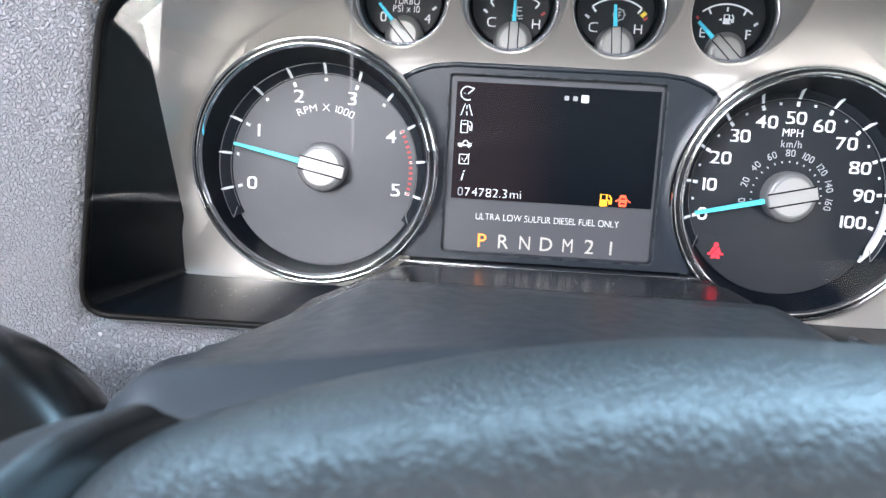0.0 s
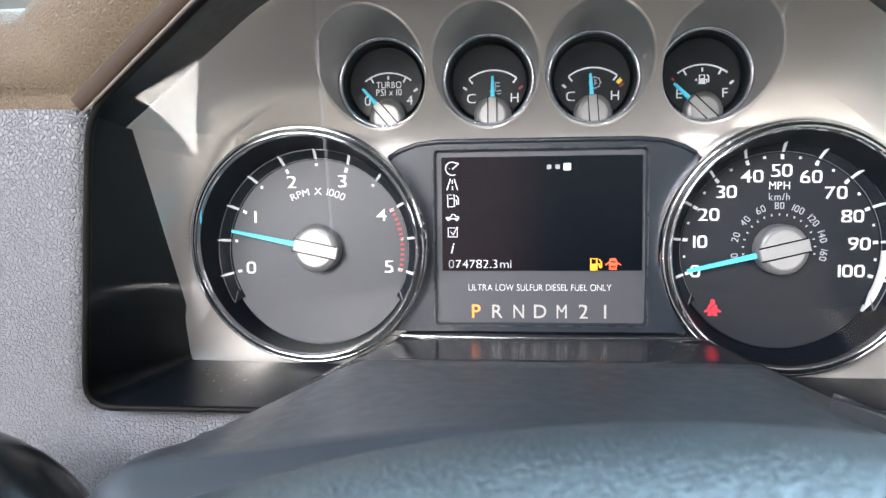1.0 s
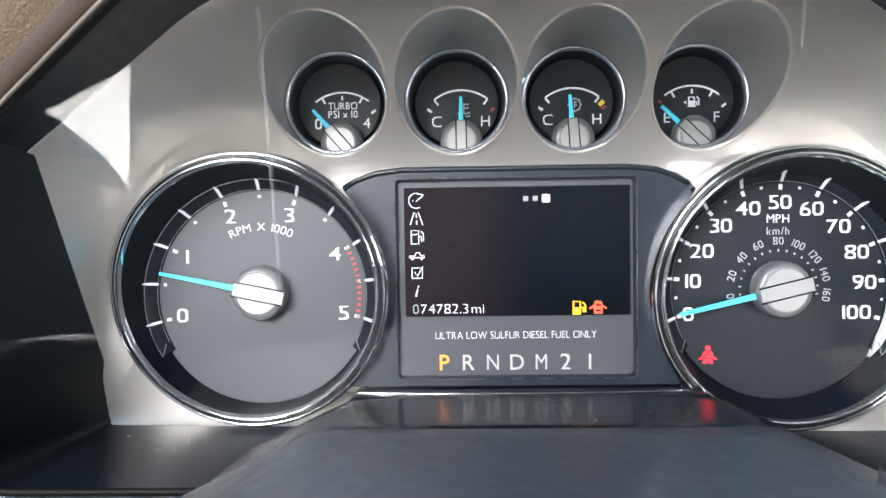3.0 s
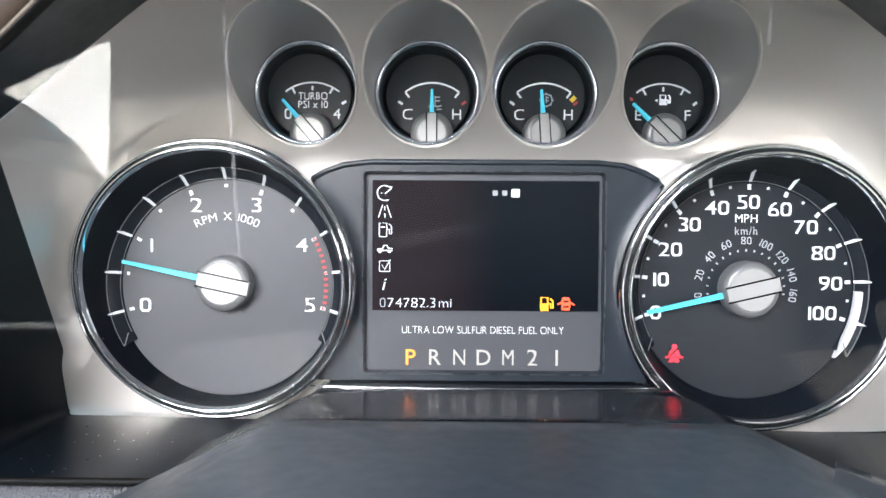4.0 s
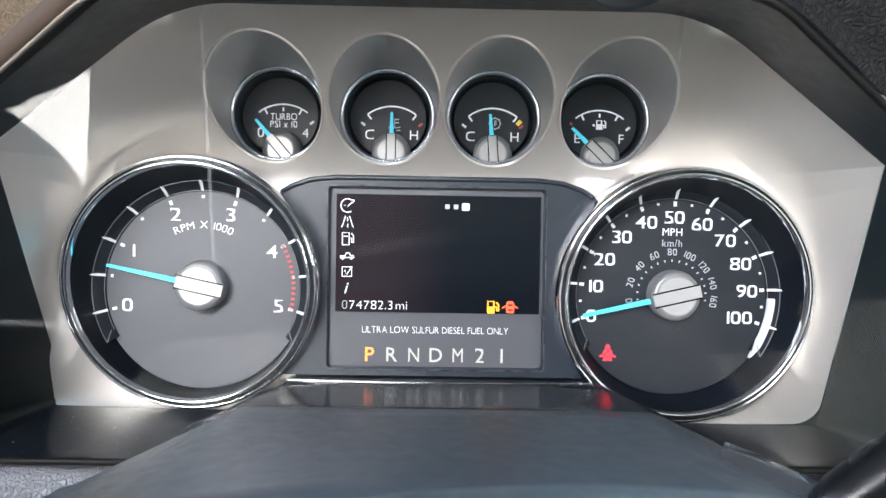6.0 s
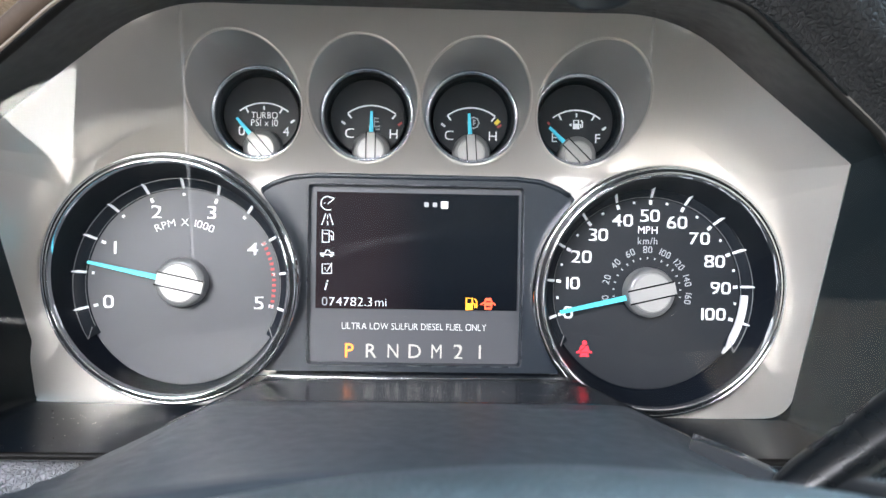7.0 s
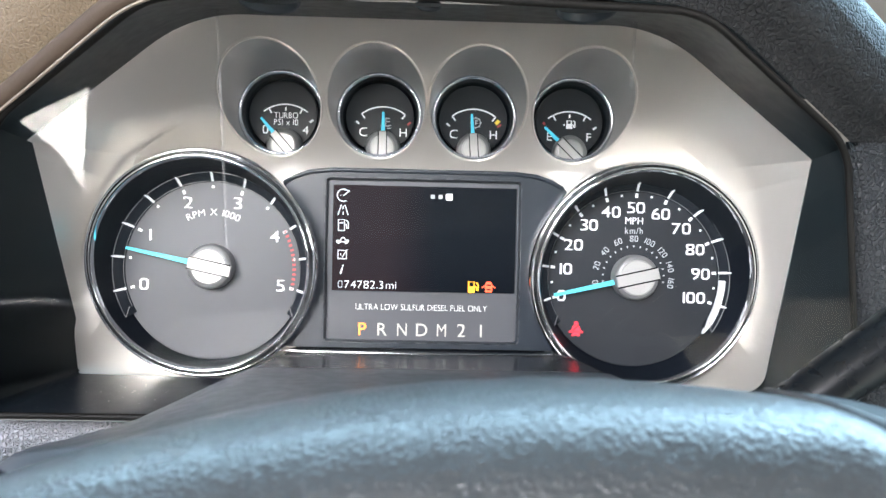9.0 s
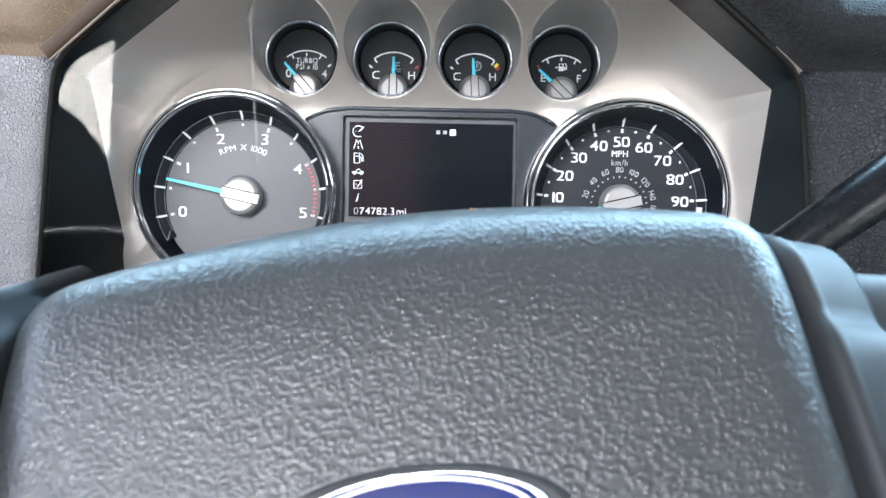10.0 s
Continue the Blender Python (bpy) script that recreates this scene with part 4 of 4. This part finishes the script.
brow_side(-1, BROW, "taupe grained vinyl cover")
edge = resample(rounded([(-0.1665, -0.0895, 0.0855), (-0.0955, -0.1242, 0.1268), (-0.030, -0.1295, 0.1280)], 0.02, 6), 40)
rows = [[p + Vector((-0.60 * d, dy, 0.80 * d)) for p in edge] for d, dy in ((0.0010, 0.001), (0.0016, -0.0006), (0.0030, -0.0016), (0.0065, -0.0024), (0.0076, -0.0012), (0.0078, 0.002))]
loft(rows, BROWEDGE, "brow_edge", brow, "dark brown turned edge of the vinyl").matrix_parent_inverse = WB
# pale bead draws the highlight line along the hood's edge
part("edge_bead", pipe([p + Vector((0.0, -0.0014, 0.0004)) for p in edge], 0.0006, 8), BEAD, brow, "thin taupe bead painted as the edge highlight", True).matrix_parent_inverse = WB
brow_side(1, BROWDARK, "grained vinyl cover darkened to paint its shaded side")

dash = thing("dashboard", (0, 0.0, -0.4), "grained vinyl dashboard panel round the instrument hood", "dashboard")
DBI = Matrix.Translation((0, 0.0, 0.4))
for sgn, mt, lb in ((-1, DASH, "pale stone grained vinyl panel"), (1, DASHDARK, "grained vinyl panel darkened to paint its shaded side")):
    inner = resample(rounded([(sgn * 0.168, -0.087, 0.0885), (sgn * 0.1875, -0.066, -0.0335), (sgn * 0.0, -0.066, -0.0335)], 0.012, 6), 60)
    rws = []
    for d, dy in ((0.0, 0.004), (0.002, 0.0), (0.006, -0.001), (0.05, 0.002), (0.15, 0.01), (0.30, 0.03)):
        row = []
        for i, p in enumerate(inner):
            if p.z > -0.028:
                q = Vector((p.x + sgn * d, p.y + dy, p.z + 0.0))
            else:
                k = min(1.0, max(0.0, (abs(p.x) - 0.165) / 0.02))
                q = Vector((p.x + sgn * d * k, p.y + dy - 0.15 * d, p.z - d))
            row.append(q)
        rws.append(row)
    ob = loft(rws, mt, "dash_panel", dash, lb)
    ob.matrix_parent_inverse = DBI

# ---- steering column, wheel, levers ----
shroud = thing("column_shroud", (0, -0.16, -0.09), "dark grey plastic steering column shroud below the cluster", "column shroud")
SB = Matrix.Translation((0, 0.16, 0.09))


def shroud_z(x, f):
    """Height of the shroud at x: f is 0 at its back edge and 1 at the front."""
    a = abs(x - 0.0045 * (1 - f))
    e = a - 0.0715
    back = -0.0060 - 0.485 * 0.5 * (e + math.hypot(e, 0.0022))
    e = a - 0.030
    front = -0.0036 - 0.145 * 0.5 * (e + math.hypot(e, 0.010))
    return back + (front - back) * smooth01(f) ** 1.2


rows = []
for y, dz, grow in ((-0.0790, -0.030, 1.0), (-0.0792, -0.0022, 1.0), (-0.0798, -0.0007, 1.0), (-0.0812, 0.0, 1.0), (-0.092, 0.0, 1.0), (-0.106, 0.0, 1.0), (-0.122, 0.0, 1.0), (-0.138, 0.0, 1.0), (-0.152, 0.0, 1.0), (-0.164, 0.0, 1.0),
                    (-0.1690, -0.0001, 1.0), (-0.1705, -0.0006, 1.0), (-0.1765, -0.0045, 0.995), (-0.1825, -0.0088, 0.99), (-0.1845, -0.0115, 0.985), (-0.1860, -0.0165, 0.985), (-0.188, -0.05, 0.98)):
    f = max(0.0, min(1.0, (-y - 0.080) / 0.095))
    wide = (0.124 - 0.016 * f) * grow
    row = []
    for i in range(91):
        q = -1.25 + 2.5 * i / 90
        if abs(q) <= 1:
            x = q * wide
            z = shroud_z(x, f)
        else:
            t = (abs(q) - 1) / 0.25
            x = math.copysign(wide + 0.026 * math.sin(t * math.pi / 2) ** 0.8, q)
            z = shroud_z(math.copysign(wide, q), f) - 0.050 * t ** 1.5
        row.append((x, y, z + dz))
    rows.append(row)
so = loft(rows, SHROUD, "shroud_top", shroud)
so.matrix_parent_inverse = SB
crv = [Vector((0.092, -0.106, -0.0100)), Vector((0.101, -0.117, -0.0120)), Vector((0.113, -0.132, -0.0160)), Vector((0.126, -0.148, -0.0235))]
crv = resample(rounded(crv, 0.008, 4), 24)
prof = ((0.0, 0.0, -0.02), (0.0, 0.0, 0.0), (-0.0012, -0.002, 0.0012), (-0.004, -0.007, -0.0006), (-0.0065, -0.011, -0.0045), (-0.0075, -0.013, -0.012))
sl = loft([[p + Vector(o) for p in crv] for o in prof], COLLAR, "shift_collar", shroud, "glossy collar of the lever slot")
sl.matrix_parent_inverse = SB

wheel = thing("steering_wheel", (0, -0.30, -0.03), "dark grained vinyl steering wheel hub with blue oval emblem", "steering wheel")
# axes of the wheel: x right, y up in the rim's plane, z towards the driver
tilt = Matrix.Rotation(radians(59.5), 4, "X")
WM = tilt @ Matrix.Rotation(radians(6.0), 4, "Z")
wheel.matrix_basis = Matrix.Translation((-0.0029, -0.2659, -0.0209)) @ WM


CROWN_R, CROWN_L = 0.294, 0.2375  # how far the pad's top edge falls towards its corners


def pad_point(a, k=1.0, off=0.0):
    """A point of the pad's outline in direction a (radians), shrunk by k."""
    c, s = math.cos(a), math.sin(a)
    hx = 0.0794 if s > 0 else 0.0794 - 0.003 * abs(s) ** 0.5
    hy = 0.0485 if s > 0 else 0.090
    e = (16.0 if c > 0 else 7.0) if s > 0 else 5.0
    r = (abs(c / hx) ** e + abs(s / hy) ** e) ** (-1 / e)
    x, y = r * c, r * s
    if y > 0:
        y *= 1 - (CROWN_R if x > 0 else CROWN_L) * (x / hx) ** 2
    return (x * k + math.copysign(off, x), y * k)


BENDS = ((0.0, 6.7, 0.165), (6.7, 48.2, 0.0235), (48.2, 84.0, 0.0651))  # from, to (degrees) and radius of the bends over the pad's top


def top_drop(v):
    """How far the pad's surface falls at the distance v above its middle."""
    w = 0.0
    for a0, a1, rad in BENDS:
        s0 = math.sin(radians(a0))
        span = rad * (math.sin(radians(a1)) - s0)
        d = min(v, span)
        w += rad * (math.cos(radians(a0)) - math.sqrt(max(0.0, 1 - (s0 + d / rad) ** 2)))
        v -= d
        if v <= 0:
            break
    return w


def pad_height(x, y):
    q = min(1.0, abs(x) / 0.0794)
    e = max(0.0, (q - 0.84) / 0.16)
    h = 0.030 + 0.100 * x - 0.012 * (1 - math.sqrt(max(0.0, 1 - e * e)))
    if y > 0:
        return h - top_drop(y / (1 - (CROWN_R if x > 0 else CROWN_L) * q * q))
    e = max(0.0, (-y / 0.090 - 0.66) / 0.34)
    return h - 0.020 * (1 - math.sqrt(max(0.0, 1 - e * e)))


rows = []
for k in range(49):
    r = 0.0005 + 0.9995 * math.sin(math.pi / 2 * k / 48)
    rows.append([(x, y, pad_height(x, y)) for x, y in (pad_point(2 * math.pi * i / 280, r) for i in range(280))])
for dz in (0.012, 0.040):
    rows.append([(x, y, z - dz) for x, y, z in rows[48]])
loft(rows, PAD, "airbag_cover", wheel, "dark grained vinyl airbag cover", True)
for s in (-1, 1):
    rws = []
    for off, h, up in ((0.0006, -0.040, 0.0), (0.0008, -0.009, 0.0), (0.0026, -0.0085, 0.0), (0.0034, -0.0030, 0.0), (0.0046, -0.0004, 0.0008), (0.0062, 0.0002, 0.001), (0.0080, -0.0008, 0.001),
                       (0.0095, -0.0024, 0.001), (0.0190, -0.0048, 0.0), (0.0208, -0.0062, -0.001), (0.0218, -0.0100, -0.002), (0.0222, -0.040, -0.002)):
        row = []
        for i in range(41):
            a = radians(36.0 - 103.5 * i / 40)
            x, y = pad_point(a, 1.0, off)
            px, py = pad_point(a)
            row.append((s * x, y + up, pad_height(px, py) + h + 0.0005))
        rws.append(row)
    loft(rws, TRIM, "trim_band", wheel, "satin dark grey trim band")
    rws = []
    for t in range(9):
        u = t / 8
        x = 0.096 + 0.090 * u
        row = []
        for i in range(21):
            b = math.pi * i / 20
            row.append((s * x, 0.008 + (0.030 - 0.012 * u) * math.copysign(abs(math.cos(b)) ** 0.6, math.cos(b)), -0.034 + 0.022 * math.sin(b) ** 0.6 - 0.004 * u))
        rws.append(row)
    loft(rws, TRIM, "spoke", wheel, "satin dark grey spoke")
EMBLEM = (0.0022, -0.0315)


def oval(k, h, n=72):
    """An oval of k times the emblem's size, h above the pad."""
    out = []
    for i in range(n):
        a = 2 * math.pi * i / n
        x, y = EMBLEM[0] + 0.0228 * k * math.cos(a), EMBLEM[1] + 0.0092 * k * math.sin(a)
        out.append((x, y, pad_height(x, 0.0 if y > 0 else y) + h))
    return out


loft([oval(k, h) for k, h in ((1.24, -0.0006), (1.20, 0.0004), (1.12, 0.0008), (1.06, 0.0003))], TRIM, "emblem_surround", wheel, "smooth black ring round the emblem", True)
loft([oval(k, h) for k, h in ((1.05, 0.0), (1.035, 0.0018), (1.01, 0.0021), (0.985, 0.0018))], CHROME, "emblem_rim", wheel, "silver emblem rim", True)
loft([oval(k, h) for k, h in ((0.98, 0.0018), (0.6, 0.0022), (0.01, 0.0024))], BLUE, "emblem", wheel, "blue oval emblem", True)
part("emblem_line", pipe(oval(0.90, 0.0020), 0.0003, 6, True), WHITE, wheel, "fine silver oval line", True)

lever = thing("shift_lever", (0.09, -0.12, -0.02), "gloss black gear shift lever on the steering column", "lever")
LB = Matrix.Translation((-0.09, 0.12, 0.02))
part("lever_arm", strut((0.0963, -0.1562, -0.0155), (0.2522, -0.1523, 0.0943), 0.0075, 0.0125), LEVER, lever, "", True).matrix_parent_inverse = LB
part("lever_root", strut((0.094, -0.157, -0.040), (0.098, -0.1565, -0.012), 0.0075, 0.0078), LEVER, lever, "", True).matrix_parent_inverse = LB
axis = Vector((0.1559, 0.0039, 0.1098)).normalized()
side = axis.cross(Vector((0.0, -0.94, 0.34))).normalized()
front = side.cross(axis)
front = front if front.y < 0 else -front
btn = [Vector((0.2130, -0.1533, 0.0667)) + axis * 0.010 * math.cos(a) + side * 0.0045 * math.sin(a) + front * (0.0102 - 0.0009 * math.sin(a) ** 2) for a in [2 * math.pi * k / 28 for k in range(28)]]
part("button_ring", pipe(btn, 0.0008, 8, True), BLACKGLOSS, lever, "black outline of an oval button", True).matrix_parent_inverse = LB
stalk = thing("turn_signal_lever", (-0.11, -0.15, -0.045), "gloss black turn signal lever on the steering column", "lever")
KB = Matrix.Translation((0.11, 0.15, 0.045))
rows = []
for i in range(25):
    b = math.pi * i / 24
    rr = max(math.sin(b), 0.02) ** 0.9
    x = -0.185 + 0.063 * math.cos(b)
    rows.append([(x, -0.168 + 0.038 * rr * math.cos(2 * math.pi * k / 40), -0.051 + 0.046 * rr * math.sin(2 * math.pi * k / 40)) for k in range(40)])
loft(rows, KNOB, "knob", stalk, "thick rounded lever end", True).matrix_parent_inverse = KB
part("lever_arm", strut((-0.085, -0.140, -0.075), (-0.150, -0.160, -0.064), 0.012, 0.014), LEVER, stalk, "", True).matrix_parent_inverse = KB

# ---- dust on the ledge ----
rng = random.Random(7)
verts, faces = [], []
for k in range(70):
    x, t = rng.uniform(-0.066, 0.066), rng.uniform(0.05, 0.95)
    y, z = -0.016 - 0.062 * t, -0.0093 + 0.0009 * smooth01(t) + 0.00012
    r = rng.uniform(0.00007, 0.00022)
    turn = rng.uniform(0, 6.28)
    base = len(verts)
    verts += [(x + r * math.cos(turn + 1.257 * i) * rng.uniform(0.7, 1.5), y + r * math.sin(turn + 1.257 * i), z) for i in range(5)] + [(x, y, z + r * 0.7)]
    faces += [(base + i, base + (i + 1) % 5, base + 5) for i in range(5)]
for k in range(60):
    x, t = rng.uniform(-0.162, -0.112), rng.uniform(0.15, 0.9)
    y = -0.007 - 0.061 * t
    z = -0.0238 - 0.0062 * t - 0.0062 * (1 - t) * (x + 0.1685) / 0.342 + 0.0001
    r = rng.uniform(0.00008, 0.00024)
    base = len(verts)
    verts += [(x + r * math.cos(1.257 * i + k) * rng.uniform(0.7, 1.5), y + r * math.sin(1.257 * i + k), z) for i in range(5)] + [(x, y, z + r * 0.7)]
    faces += [(base + i, base + (i + 1) % 5, base + 5) for i in range(5)]
DUST = mat("pale_dust", (0.55, 0.54, 0.52), 0.9, vary=0.1)
tagged(raw("dust_specks", verts, faces, DUST, None), "pale dust specks lying on the black ledge and floor", "dust", kind="stuff")

# ---- unseen seats, added to bounce light; only mirrored in the lens and the silver ----
def cushion(name, cx, cy, cz, sx, sy, sz, label, owner, inv):
    bm = bmesh.new()
    bmesh.ops.create_cube(bm, size=1)
    for v in bm.verts:
        v.co = Vector((v.co.x * sx, v.co.y * sy, v.co.z * sz))
    bmesh.ops.bevel(bm, geom=list(bm.edges), offset=min(sx, sy, sz) * 0.35, segments=5, affect="EDGES", profile=0.5)
    bmesh.ops.translate(bm, verts=bm.verts, vec=(cx, cy, cz))
    part(name, bm, TAN, owner, label, True).matrix_parent_inverse = inv


for name, cx, label in (("driver_seat", 0.06, "tan leather driver seat out of view, added to bounce light"), ("passenger_seat", 0.68, "wide tan leather bench seat out of view, added to bounce sunlight")):
    seat = thing(name, (cx, -0.75, -0.75), label, "seat")
    QB = Matrix.Translation((-cx, 0.75, 0.75))
    cushion("seat_cushion", cx, -0.64, -0.28, 0.46 if cx < 0.5 else 0.76, 0.66, 0.18, "tan leather cushion", seat, QB)
    cushion("backrest", cx, -1.02, -0.36, 0.42 if cx < 0.5 else 0.74, 0.16, 0.30, "tan leather backrest kept low to let light past", seat, QB)
    cushion("seat_base", cx, -0.74, -0.57, 0.50, 0.50, 0.36, "tan seat base", seat, QB)

# ---- cab shell ----
def shell(name, polys, label):
    verts, faces = [], []
    for p in polys:
        faces.append(tuple(range(len(verts), len(verts) + len(p))))
        verts += p
    return tagged(raw(name, verts, faces, GREYWALL, None), label, "wall", kind="structure")


X0, X1, Y0, Y1, Z0, Z1 = -0.95, 1.40, 0.75, -1.5, -0.75, 0.80
shell("floor", [[(X0, Y0, Z0), (X1, Y0, Z0), (X1, Y1, Z0), (X0, Y1, Z0)]], "grey carpeted cab floor")
shell("ceiling", [[(X0, Y0, Z1), (X1, Y0, Z1), (X1, Y1, Z1), (X0, Y1, Z1)]], "grey cab headliner")
shell("wall_north", [[(X0, Y0, Z0), (X1, Y0, Z0), (X1, Y0, Z1), (X0, Y0, Z1)]], "grey firewall trim")
# passenger door with its window, through which the sun falls on the seats
WA, WB2, WL, WH = -0.40, -1.15, 0.02, 0.66
shell("wall_east", [[(X1, Y0, Z0), (X1, Y1, Z0), (X1, Y1, WL), (X1, Y0, WL)], [(X1, Y0, WH), (X1, Y1, WH), (X1, Y1, Z1), (X1, Y0, Z1)],
                    [(X1, Y0, WL), (X1, WA, WL), (X1, WA, WH), (X1, Y0, WH)], [(X1, WB2, WL), (X1, Y1, WL), (X1, Y1, WH), (X1, WB2, WH)]], "grey passenger door trim with a window")
shell("wall_west", [[(X0, Y0, Z0), (X0, Y1, Z0), (X0, Y1, Z1), (X0, Y0, Z1)]], "grey driver door trim")
# unseen back wall; its opening is cut to mirror as the pale lens patch
CUTOUT = [(-0.527, -0.112), (-0.552, -0.071), (-0.582, -0.031), (-0.624, 0.006), (-0.660, 0.036), (-0.735, 0.084), (-0.80, 0.11), (-0.88, 0.13)]
HEAD = 0.46
XR, XL = CUTOUT[0][0], CUTOUT[-1][0]
shell("wall_south", [[(X1, Y1, Z0), (X1, Y1, Z1), (XR + 0.054, Y1, Z1), (XR + 0.054, Y1, HEAD), (XR, Y1, CUTOUT[0][1]), (XR, Y1, Z0)],
                     [(XR + 0.054, Y1, HEAD), (XR + 0.054, Y1, Z1), (X0, Y1, Z1), (X0, Y1, HEAD)],
                     [(X0, Y1, Z0), (X0, Y1, HEAD), (XL, Y1, HEAD), (XL, Y1, Z0)],
                     [(XR, Y1, Z0)] + [(x, Y1, z) for x, z in CUTOUT] + [(XL, Y1, Z0)]], "unseen grey back wall, its opening cut to shape the lens reflection")
# glowing sheet added behind the opening, mirrored in the lens
SKY = mat("reflection_glow", (1.0, 0.93, 0.79), 1.0, vary=0.03, glow=34.0)
tagged(raw("backdrop", [(-2.2, -2.1, -0.9), (1.0, -2.1, -0.9), (1.0, -2.1, 1.2), (-2.2, -2.1, 1.2)], [(0, 1, 2, 3)], SKY, None), "glowing sheet behind the opening, added as the daylight mirrored in the lens", "sky", kind="structure")
